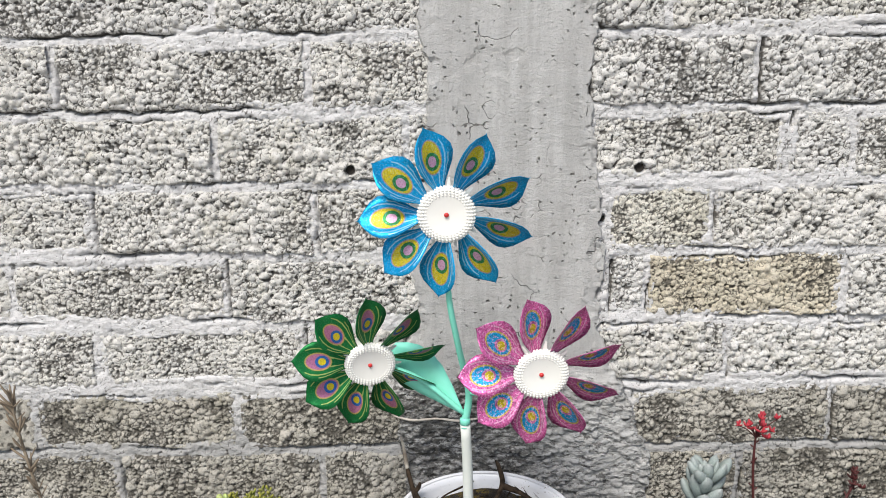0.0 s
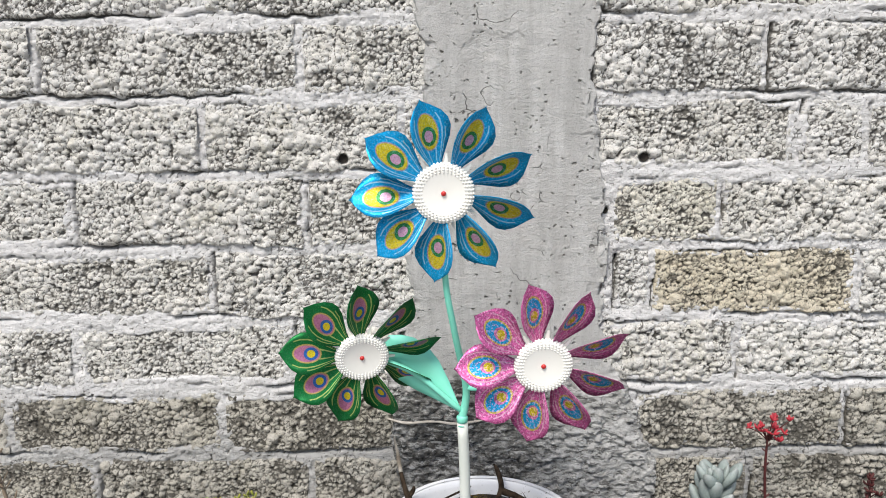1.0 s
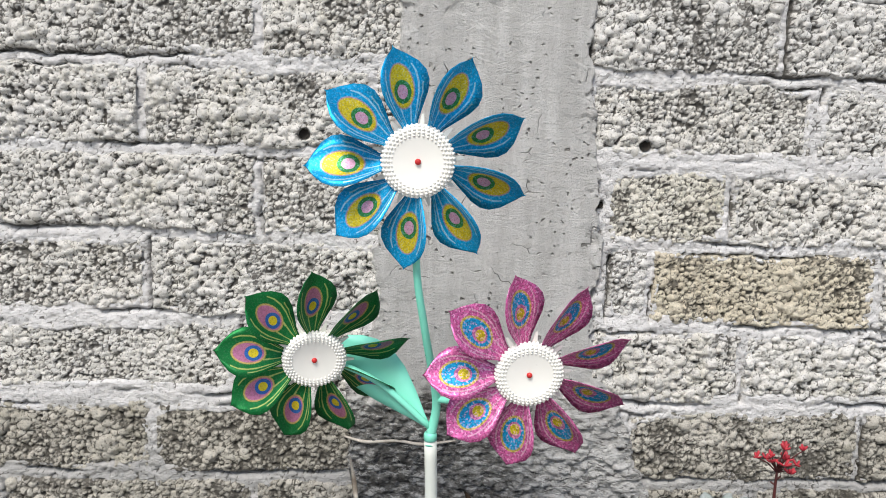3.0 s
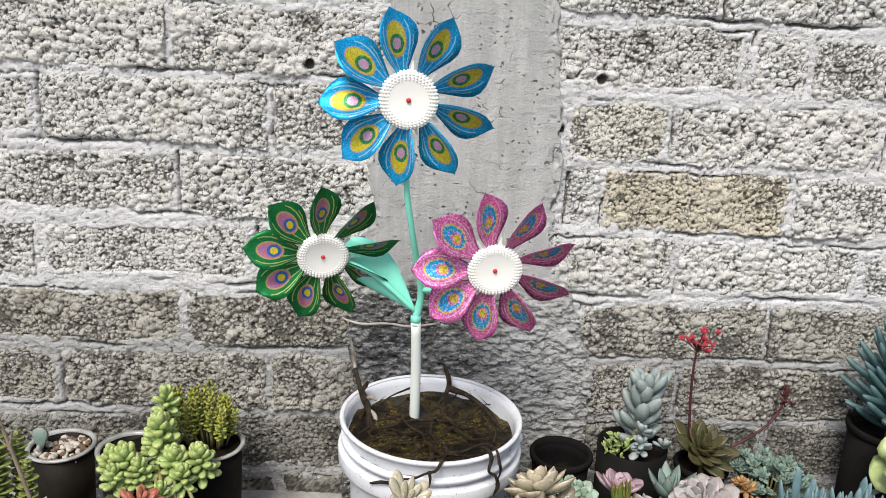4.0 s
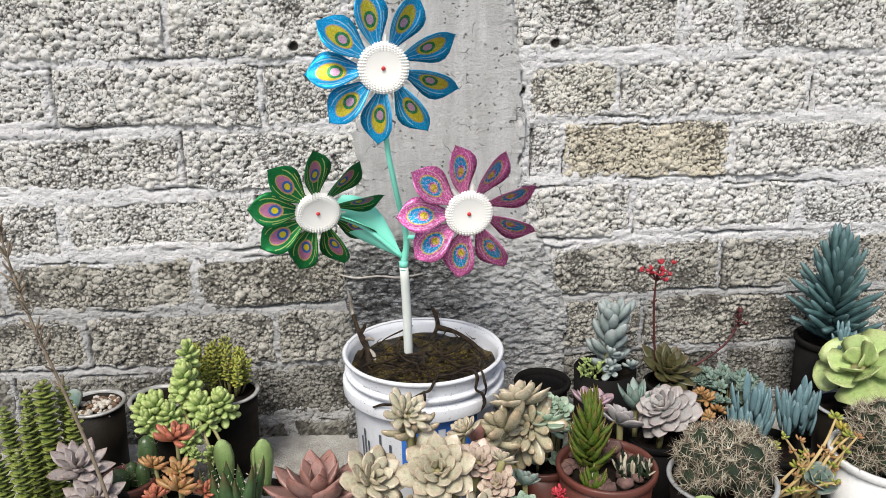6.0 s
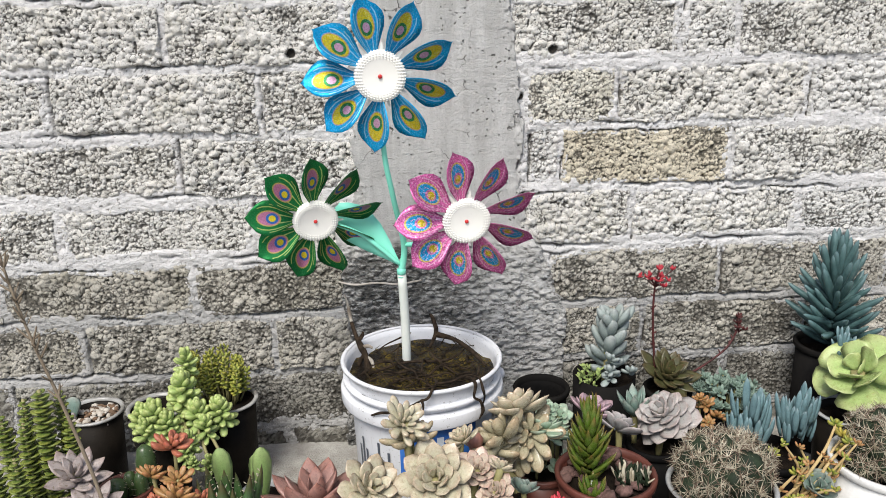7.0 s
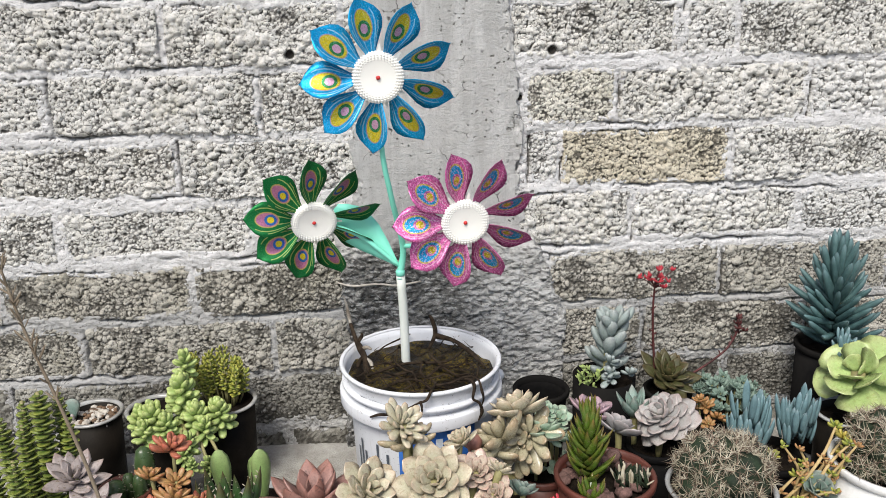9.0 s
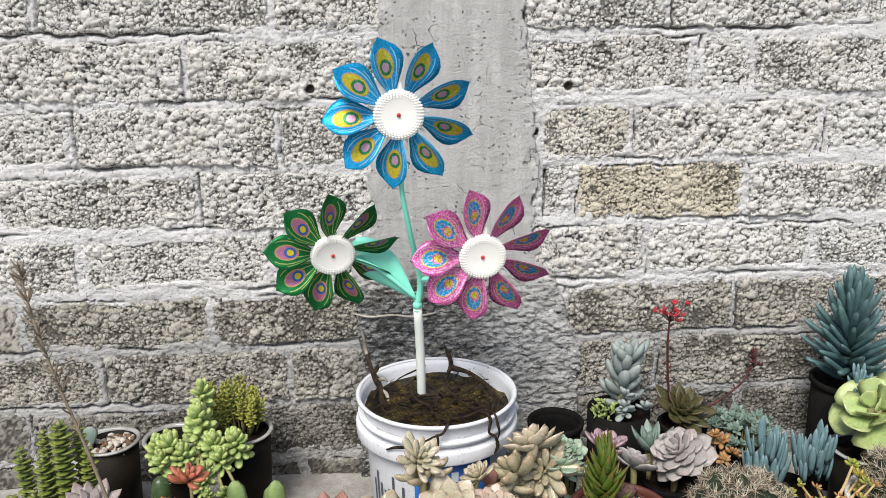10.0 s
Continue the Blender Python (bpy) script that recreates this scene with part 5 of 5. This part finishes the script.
# ---- plants: round the front of the bucket ----
pot(0.110, -0.570, 0.085, 0.140, M_BLACK_POT, "black pot under the cream graptopetalum")
cream = plant("cream_graptopetalum", 0.110, -0.560, 0.13, "cream and buff graptopetalum rosettes on thick stems", "succulent")
for k, (x, y, z, r, n, mat, kind, ln) in enumerate((
    (0.068, -0.520, 0.332, 0.052, 20, L_CREAM, "long", (40, -10)), (0.075, -0.500, 0.300, 0.060, 12, L_CREAM_DULL, "long", (20, 0)),
    (0.014, -0.565, 0.250, 0.066, 18, L_CREAM, "spoon", (40, -8)), (0.112, -0.560, 0.256, 0.074, 24, L_CREAM, "spoon", (42, 0)),
    (0.180, -0.535, 0.250, 0.046, 18, L_CREAM_PINK, "spoon", (35, 10)), (0.205, -0.560, 0.225, 0.040, 18, L_CREAM_PINK, "spoon", (40, 15)),
    (0.158, -0.490, 0.282, 0.040, 15, L_CREAM, "spoon", (30, 0)), (0.060, -0.600, 0.205, 0.055, 16, L_CREAM_DULL, "spoon", (45, 0)),
    (0.175, -0.610, 0.205, 0.055, 18, L_CREAM, "spoon", (45, 5)), (0.215, -0.55, 0.265, 0.028, 12, L_CREAM, "spoon", (30, 25)),
    (0.245, -0.585, 0.20, 0.032, 14, L_MINT, "spoon", (35, 15)))):
    c = (x - 0.110, y + 0.560, z - 0.13)
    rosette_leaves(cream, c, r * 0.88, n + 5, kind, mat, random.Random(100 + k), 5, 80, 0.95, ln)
    part("stem", tube("stem", [(c[0] * 0.35, c[1] * 0.3, -0.03), (c[0] * 0.8, c[1] * 0.8, c[2] * 0.5), c], [0.008, 0.007, 0.006], M_STEM_GREEN, 8, 4), cream)

pot(0.240, -0.412, 0.042, 0.130, M_BLACK_POT, "black pot under long buff succulent")
buff = plant("buff_pachyphytum", 0.268, -0.405, 0.12, "buff succulent with long drooping fleshy leaves", "succulent")
rosette_leaves(buff, (-0.040, -0.015, 0.128), 0.074, 24, "long", L_CREAM_DULL, random.Random(140), -10, 72, 1.1, (32, -48))
rosette_leaves(buff, (0.012, -0.020, 0.125), 0.060, 20, "long", L_CREAM_DULL, random.Random(145), -15, 72, 1.1, (50, 18))
rosette_leaves(buff, (-0.005, -0.02, 0.105), 0.058, 16, "long", L_CREAM_DULL, random.Random(143), -35, 50, 1.1, (60, -5))
rosette_leaves(buff, (0.045, -0.005, 0.130), 0.045, 16, "spoon", L_MINT, random.Random(144), -20, 70, 1.1, (25, 15))
rosette_leaves(buff, (-0.006, 0.0, 0.172), 0.058, 26, "spoon", L_CREAM, random.Random(141), -5, 80, 1.0, (35, 10))
rosette_leaves(buff, (-0.050, -0.02, 0.110), 0.062, 9, "long", L_CREAM_DULL, random.Random(142), -20, 60, 1.2, (20, -40))
part("stem", tube("stem", [(0, 0, -0.03), (-0.005, 0.005, 0.07), (-0.012, 0.005, 0.150)], [0.007, 0.007, 0.006], M_STEM_GREEN, 8, 3), buff)
part("stem", tube("stem", [(0, 0, 0.02), (-0.04, -0.03, 0.06), (-0.082, -0.045, 0.115), (-0.083, -0.046, 0.128)], [0.009, 0.009, 0.009, 0.008], M_STEM_GREEN, 8, 4), buff)
part("bud", lathe("bud", [(0.006, -0.012), (0.013, 0), (0.0145, 0.010), (0.009, 0.019), (0, 0.022)], plain("dusky_pink_bud", (0.36, 0.16, 0.13), (0.28, 0.13, 0.10), 0.5, 120), 12, 0.1), buff, "dusky pink bud", Matrix.Translation((-0.083, -0.046, 0.125)))

pot(0.370, -0.105, 0.060, 0.168, M_BLACK_POT, "empty black plastic pot behind the bucket", fill=0.7)
pot(0.322, -0.352, 0.054, 0.130, M_BROWN_POT, "red-brown plastic pot with mint-green rosettes")
for k, (x, y, z, r) in enumerate(((0.352, -0.305, 0.192, 0.030), (0.318, -0.330, 0.135, 0.026), (0.365, -0.29, 0.215, 0.034), (0.385, -0.30, 0.180, 0.030), (0.345, -0.29, 0.23, 0.026), (0.362, -0.335, 0.135, 0.024), (0.378, -0.33, 0.150, 0.022))):
    rosette(x - 0.010, y - 0.032, z, r, 18, "spoon", L_MINT, "small mint-green rosette in the red-brown pot", 160 + k, 5, 78, 1.1, (35, 0), stem=max(0.03, z - 0.11))

# haworthia tower in a wide pot
hp = pot(0.412, -0.450, 0.087, 0.178, M_BROWN_POT, "wide red-brown plastic pot with pink stones", fill=0.9)
pebbles(hp, 0, 0, 0.166, 0.072, 36, 0.0125, M_STONE_PINK, random.Random(9), 0.15)
haw = plant("tower_haworthia", 0.380, -0.450, 0.165, "tall yellow-green haworthia tower of pointed leaves", "haworthia")
hl = leaf_mesh("tri", L_HAW)
for k in range(56):
    f = k / 56
    az = k * 2.39996
    leaf_at(haw, hl, (0.005 * math.cos(az), 0.005 * math.sin(az), 0.002 + 0.128 * f), az, radians(34 + 42 * f ** 1.4 + rng.uniform(-10, 10)), 0.056 * (1.02 - 0.38 * f ** 2) * rng.uniform(0.85, 1.15), 0.85)
for k in range(14):
    az = k * 2.4
    leaf_at(haw, hl, (-0.004 + 0.01 * math.cos(az), -0.045 + 0.01 * math.sin(az), 0.0), az, radians(rng.uniform(40, 75)), 0.032, 1.0)
scrub = plant("dry_spiny_plantlet", 0.455, -0.470, 0.165, "dark spiny plantlets with dry leaf tips", "succulent")
for k in range(70):
    a, r0 = rng.uniform(0, 6.28), 0.028 * math.sqrt(rng.random())
    leaf_at(scrub, leaf_mesh("stick", M_CACTUS if k % 3 else M_SPINE), (r0 * math.cos(a), r0 * math.sin(a), 0), rng.uniform(0, 6.28), radians(rng.uniform(30, 85)), rng.uniform(0.015, 0.038), 1.2)

pot(0.552, -0.305, 0.055, 0.140, M_BLACK_POT, "black pot under the lilac-grey echeveria")
rosette(0.552, -0.325, 0.214, 0.062, 38, "spoon", L_LILAC, "lilac-grey echeveria rosette with cupped leaves", 170, -25, 80, 1.15, (38, 4), stem=0.08)
greyg = plant("grey_green_echeveria", 0.520, -0.270, 0.13, "grey-green succulent with upright pointed leaves")
rosette_leaves(greyg, (0, 0, 0.065), 0.068, 12, "point", L_GREYGREEN, random.Random(171), 40, 85, 0.8, (5, 0))
part("stem", tube("stem", [(0, 0, -0.02), (0, 0, 0.04), (0, 0, 0.07)], [0.008, 0.008, 0.007], M_STEM_GREEN, 7, 2), greyg)
pot(0.452, -0.298, 0.048, 0.130, M_BLACK_POT, "black pot under pale grey rosettes")
rosette(0.470, -0.330, 0.195, 0.052, 18, "round", L_SILVER_PINK, "pale grey succulent rosette with broad leaves", 172, 0, 75, 0.8, (40, 10), stem=0.08)
rosette(0.428, -0.290, 0.212, 0.048, 18, "spoon", L_PURPLE, "dusky purple rosette behind the haworthia", 173, 15, 80, 1.1, (15, 0), stem=0.11)

# ---- plants: along the wall, far side ----
pot(0.503, -0.115, 0.066, 0.200, M_BLACK_POT, "black nursery pot with a powdery blue-green succulent", taper=0.92, rim=False)
pachy = plant("blue_green_pachyphytum", 0.503, -0.120, 0.18, "powdery blue-green pachyphytum with plump leaves in a pot")
part("stem", tube("stem", [(0, 0, -0.02), (0.002, 0, 0.06), (0.008, 0, 0.15)], [0.008, 0.007, 0.006], M_STEM_GREEN, 7, 3), pachy)
spike_leaves(pachy, (0, 0, 0.02), (0.006, 0, 0.115), 20, 0.064, "fat", L_PACHY, random.Random(181), 22, 62, 0.95, 0.95, 12)
rosette_leaves(pachy, (0.010, -0.008, 0.140), 0.060, 13, "fat", L_PACHY, random.Random(182), 35, 85, 1.05, (10, 8))
for k in range(5):
    rosette_leaves(pachy, (rng.uniform(-0.01, 0.04), -0.045, rng.uniform(0.03, 0.075)), 0.024, 8, "bean", L_PACHY, random.Random(185 + k), 10, 80, 1.3, (40, 0))
weed = plant("green_weed", 0.460, -0.150, 0.185, "small bright green weed at the pot's edge", "weed")
for k in range(44):
    leaf_at(weed, leaf_mesh("spoon", L_SEDUM), (rng.uniform(-0.02, 0.02), rng.uniform(-0.012, 0.012), rng.uniform(0, 0.045)), rng.uniform(0, 6.28), radians(rng.uniform(0, 80)), rng.uniform(0.010, 0.019), 1.0)

pot(0.648, -0.105, 0.052, 0.150, M_BLACK_POT, "black pot under the olive-brown echeveria")
rosette(0.645, -0.115, 0.190, 0.070, 30, "point", L_BROWN, "olive-brown echeveria rosette beside the wall", 190, 0, 78, 1.15, (28, 0), stem=0.05)


def stalk(points, radius, label, blooms, seed, spread=1.0):
    """A red flower stalk with small buds along it and blooms at its tip."""
    p0 = points[0]
    ob = plant("flower_stalk", p0[0], p0[1], p0[2], label, "flower stalk", "red flower stalks")
    local = [tuple(Vector(p) - Vector(p0)) for p in points]
    part("stem", tube("stem", local, [radius] * (len(local) - 1) + [radius * 0.6], M_STALK_RED, 7, 5), ob)
    r2 = random.Random(seed)
    bud = leaf_mesh("fat", M_RED_FLOWER if blooms > 8 else M_STALK_RED)
    tip = Vector(local[-1])
    for k in range(blooms):
        c = tip + spread * Vector((r2.gauss(0, 0.014), r2.gauss(0, 0.008), r2.gauss(-0.004, 0.013)))
        part("stem", tube("pedicel", [tip - Vector((0, 0, 0.025)), (tip + c) / 2 - Vector((0, 0, 0.008)), c], [0.0012, 0.001, 0.0009], M_STALK_RED, 5, 2), ob)
        for j in range(4):
            leaf_at(ob, bud, c, j * 1.57 + r2.uniform(0, 1), radians(r2.uniform(10, 70)), r2.uniform(0.008, 0.013), 1.1)
    small = leaf_mesh("fat", M_STALK_RED)
    for k in range(10):
        f = r2.uniform(0.3, 0.9) * (len(local) - 1)
        i = min(int(f), len(local) - 2)
        leaf_at(ob, small, Vector(local[i]).lerp(Vector(local[i + 1]), f - i), r2.uniform(0, 6.28), radians(r2.uniform(20, 70)), 0.010, 0.8)


stalk([(0.620, -0.105, 0.175), (0.612, -0.10, 0.25), (0.606, -0.10, 0.33), (0.607, -0.10, 0.405)], 0.0026, "upright stalk with coral-red blooms", 13, 5)
stalk([(0.675, -0.105, 0.170), (0.725, -0.09, 0.185), (0.785, -0.07, 0.215), (0.812, -0.06, 0.25), (0.818, -0.06, 0.275)], 0.0024, "leaning dark red stalk with withered buds", 6, 6)

pot(0.765, -0.150, 0.060, 0.120, M_BLACK_POT, "black pot under silvery sedum")
silver = plant("silver_sedum", 0.762, -0.150, 0.105, "low silvery green sedum of tiny leaves", "sedum")
for k in range(60):
    a, r0 = rng.uniform(0, 6.28), 0.074 * math.sqrt(rng.random())
    x, y = r0 * math.cos(a), r0 * math.sin(a)
    h = (0.095 - 0.55 * r0) * rng.uniform(0.5, 1.05)
    rosette_leaves(silver, (x, y, h), rng.uniform(0.015, 0.023), 12, "point", L_SILVER, random.Random(200 + k), 5, 80, 1.1, (rng.uniform(10, 40), rng.uniform(-20, 20)))
    part("stem", tube("stem", [(x * 0.6, y * 0.6, -0.01), (x * 0.9, y * 0.9, h * 0.5), (x, y, h)], [0.002, 0.0018, 0.0015], M_STEM_GREEN, 5, 2), silver)
pot(0.690, -0.215, 0.038, 0.120, M_BLACK_POT, "small black pot with a yellow-orange sedum")
yel = plant("yellow_orange_sedum", 0.688, -0.215, 0.11, "yellow-orange sedum sprigs in a small pot", "sedum")
for k, (x, z, r) in enumerate(((0.0, 0.055, 0.024), (-0.02, 0.075, 0.020), (0.018, 0.04, 0.022), (-0.005, 0.03, 0.02))):
    rosette_leaves(yel, (x, -0.01 * k, z), r, 13, "fat", L_ORANGE2, random.Random(240 + k), 5, 75, 1.1, (25, 0))
    part("stem", tube("stem", [(0, 0, -0.01), (x * 0.6, 0, z * 0.5), (x, -0.01 * k, z)], [0.002, 0.002, 0.0018], M_STEM_GREEN, 5, 2), yel)

pot(0.762, -0.335, 0.070, 0.125, M_BLACK_POT, "black pot with chalk-blue senecio")
for k, (x, y, top, n, sp) in enumerate(((0.716, -0.345, 0.272, 56, 0.029), (0.806, -0.345, 0.272, 56, 0.029))):
    chalk = plant("chalk_stick_senecio", x, y, 0.115, "chalk-blue senecio with upright finger leaves", "senecio", "chalk-blue senecio")
    r2 = random.Random(250 + k)
    for j in range(n):
        a, r0 = r2.uniform(0, 6.28), sp * math.sqrt(r2.random())
        ln = (top - 0.115 - 0.04) * r2.uniform(0.55, 1.0)
        z0 = r2.uniform(0.0, 0.06)
        leaf_at(chalk, leaf_mesh("blade", L_CHALK), (r0 * math.cos(a), r0 * math.sin(a), z0 + 0.03), a, radians(87 - r0 / sp * 11 + r2.uniform(-5, 5)), ln * 0.58, 1.12)

pot(0.995, -0.120, 0.072, 0.245, M_BLACK_POT, "tall black pot with a blue-green senecio", taper=0.9)
tall = plant("tall_blue_senecio", 0.998, -0.125, 0.225, "tall dark blue-green senecio with long finger leaves", "senecio")
part("stem", tube("stem", [(0, 0, -0.02), (0, 0, 0.08), (-0.012, 0, 0.19)], [0.009, 0.008, 0.006], M_STEM_GREEN, 8, 3), tall)
spike_leaves(tall, (0, 0, 0.01), (-0.015, 0, 0.185), 96, 0.104, "stick", L_CHALK_DARK, random.Random(260), 20, 82, 0.95, 0.9, 13)
young = plant("chalk_stick_senecio", 0.965, -0.210, 0.23, "small pale blue senecio shoot against the tall one", "senecio", "chalk-blue senecio")
spike_leaves(young, (0, 0, 0.0), (0, 0, 0.045), 14, 0.055, "stick", L_CHALK, random.Random(261), 45, 85, 1.3, 0.8)
part("stem", tube("stem", [(0.01, 0.05, 0.0), (0.004, 0.02, -0.005), (0, 0, 0.02)], [0.004, 0.004, 0.003], M_STEM_GREEN, 6, 2), young)

pot(0.950, -0.285, 0.068, 0.175, M_SOILED, "clear plastic pot dark with soil under an aeonium", edge=M_GREY_POT)
rosette(0.955, -0.285, 0.258, 0.092, 15, "round", L_AEONIUM, "yellow-green aeonium with broad spoon leaves", 270, -18, 80, 1.15, (38, -6), stem=0.115)

pot(1.118, -0.150, 0.060, 0.150, M_BLACK_POT, "black pot under pink-grey pachyphytum")
rosette(1.112, -0.155, 0.235, 0.056, 24, "fat", L_PINKISH, "pink-grey pachyphytum rosette with plump leaves", 280, -5, 80, 1.1, (25, 0), stem=0.10)
pot(1.085, -0.260, 0.045, 0.130, M_BLACK_POT, "small black pot under russet rosettes")
rosette(1.090, -0.245, 0.222, 0.038, 20, "spoon", L_RUSSET, "small russet-red succulent rosette in a black pot", 281, 0, 80, 1.15, (30, 0), stem=0.10)
rosette(1.078, -0.270, 0.188, 0.038, 20, "spoon", L_RUSSET, "small russet-red succulent rosette low in its pot", 282, 0, 80, 1.15, (35, 0), stem=0.07)

# ---- plants: front, spiny balls and twigs ----
def ball_cactus(x, y, z, radius, seed, label):
    ob = plant("ball_cactus", x, y, z - radius * 0.6, label, "cactus", "ball cacti")
    r2 = random.Random(seed)
    lobes = []
    for k in range(26):
        f = k / 25
        a, q = k * 2.4, radius * 0.78 * math.sqrt(f)
        lobes.append((Vector((math.cos(a) * q, math.sin(a) * q, radius * (0.85 - 0.7 * f * f) + r2.uniform(-0.006, 0.006))), radius * r2.uniform(0.26, 0.36)))
    for c, r in lobes:
        me = lathe("lobe", [(0, -r), (r * 0.7, -r * 0.7), (r, 0), (r * 0.87, r * 0.5), (r * 0.5, r * 0.87), (0, r)], M_CACTUS, 18, 0.15)
        part("lobe", me, ob, "", Matrix.Translation(c))
    verts, faces = [], []
    for c, r in lobes:
        for k in range(36):
            zz = r2.uniform(-0.2, 1)
            a = r2.uniform(0, 6.28)
            q = math.sqrt(max(0, 1 - zz * zz))
            nrm = Vector((q * math.cos(a), q * math.sin(a), zz))
            root = c + nrm * r
            if any((root - c2).length < r2b * 0.93 for c2, r2b in lobes if c2 is not c):
                continue
            side = nrm.orthogonal().normalized()
            other = nrm.cross(side)
            for j in range(8):
                b = j * 0.9 + r2.uniform(0, 0.9)
                d = (nrm * r2.uniform(0.25, 0.9) + side * math.cos(b) + other * math.sin(b)).normalized()
                ln, w = r2.uniform(0.012, 0.025), 0.0008
                t1 = d.orthogonal().normalized() * w
                t2 = d.cross(t1)
                i = len(verts)
                verts += [root + t1, root - t1 * 0.5 + t2, root - t1 * 0.5 - t2, root + d * ln]
                faces += [(i, i + 1, i + 3), (i + 1, i + 2, i + 3), (i + 2, i, i + 3)]
    coat = mesh_of("spine_coat", verts, faces, M_SPINE, False)
    coat.materials.append(M_SPINE_DARK)
    coat.polygons.foreach_set("material_index", [1 if (i // 3) % 7 in (1, 3, 4) else 0 for i in range(len(faces))])
    sp = part("spine_coat", coat, ob, "straw-coloured and brown spines")
    tagged(sp, kind="stuff")
    return ob


pot(0.592, -0.510, 0.090, 0.180, M_SOILED, "clear plastic tub with a clustering cactus", edge=M_GREY_POT)
ball_cactus(0.596, -0.510, 0.220, 0.080, 300, "clustering spiny cactus with straw spines in a tub")
pot(0.885, -0.505, 0.096, 0.205, M_WHITE_POT, "white plastic pot with a spiny ball cactus")
ball_cactus(0.888, -0.505, 0.236, 0.080, 301, "spiny ball cactus in a white pot")

pot(0.742, -0.480, 0.052, 0.120, M_BLACK_POT, "black pot with straw-yellow twigs")
jade = plant("yellow_twig_jade", 0.735, -0.490, 0.11, "straw-yellow branching succulent twigs with small leaves", "succulent")
r2 = random.Random(310)
for line in (((-0.065, -0.02, 0.01), (-0.02, -0.03, 0.06), (0.025, -0.02, 0.115), (0.055, 0, 0.16)), ((-0.06, 0, 0.0), (0.0, -0.03, 0.05), (0.04, -0.02, 0.10), (0.078, -0.01, 0.13)),
             ((-0.075, -0.02, 0.02), (-0.070, -0.02, 0.07), (-0.060, -0.02, 0.125)), ((-0.08, -0.03, 0.0), (-0.03, -0.045, 0.012), (0.03, -0.04, 0.0)), ((-0.06, -0.02, 0.02), (-0.045, -0.03, 0.06), (-0.02, -0.03, 0.09)),
             ((0.0, 0, 0.0), (0.05, 0.01, 0.08), (0.095, 0.03, 0.120))):
    part("twig", tube("twig", line, [0.0029] * (len(line) - 1) + [0.0020], M_YELLOW_TWIG, 6, 5), jade)
    rosette_leaves(jade, line[-1], 0.018, 7, "fat", L_BUSH, random.Random(len(line)), 5, 80, 1.3, (20, 0))
    rosette_leaves(jade, line[-2], 0.013, 5, "fat", L_ORANGE2, random.Random(7), 10, 80, 1.3, (20, 0))
for dx, dz in ((0.085, 0.125), (0.105, 0.112), (0.092, 0.098)):
    rosette_leaves(jade, (dx, 0.02, dz), 0.024, 9, "fat", L_YELLOW, random.Random(int(dx * 1000)), 0, 75, 1.2, (30, 0))
for k in range(14):
    a = r2.uniform(-0.5, 3.6)
    reach, h = r2.uniform(0.04, 0.13), r2.uniform(0.045, 0.165)
    sgn = r2.choice((-0.45, 0.8, 1))
    tip = Vector((reach * sgn * abs(math.cos(a)), -0.03 + 0.05 * math.sin(a) * r2.uniform(-1, 1), h))
    mid = tip * 0.5 + Vector((r2.uniform(-0.02, 0.02), -0.01, 0.015))
    part("twig", tube("twig", [(0, 0, -0.01), mid, tip], [0.0030, 0.0024, 0.0018], M_YELLOW_TWIG, 6, 4), jade)
    for q in (tip, mid.lerp(tip, 0.5), mid):
        rosette_leaves(jade, q, 0.012, 5, "fat", L_ORANGE2 if r2.random() < 0.5 else L_BUSH, random.Random(320 + k), 20, 80, 1.4, (r2.uniform(-20, 40), 0))
rosette(0.752, -0.525, 0.172, 0.036, 12, "round", L_GREYGREEN, "small grey-green rosette among yellow twigs", 330, 25, 85, 1.2, (30, 0), stem=0.06)

# ---- small things at the very front ----
pot(0.262, -0.505, 0.032, 0.140, M_BLACK_POT, "small black pot between the front plants")
rosette(0.258, -0.505, 0.192, 0.036, 16, "spoon", L_GREYGREEN, "small pale grey-green rosette at the front", 340, 15, 80, 0.95, (35, 0), stem=0.06)
stalk([(0.275, -0.505, 0.13), (0.300, -0.512, 0.150), (0.314, -0.515, 0.166)], 0.0018, "short stalk with a vivid red bloom", 9, 9, 0.3)
sprout = plant("round_green_leaf", 0.530, -0.578, 0.165, "single round green leaf at the tub's edge", "leaf")
leaf_at(sprout, leaf_mesh("round", L_PAD), (0, 0, 0), radians(-100), radians(62), 0.040, 1.0)
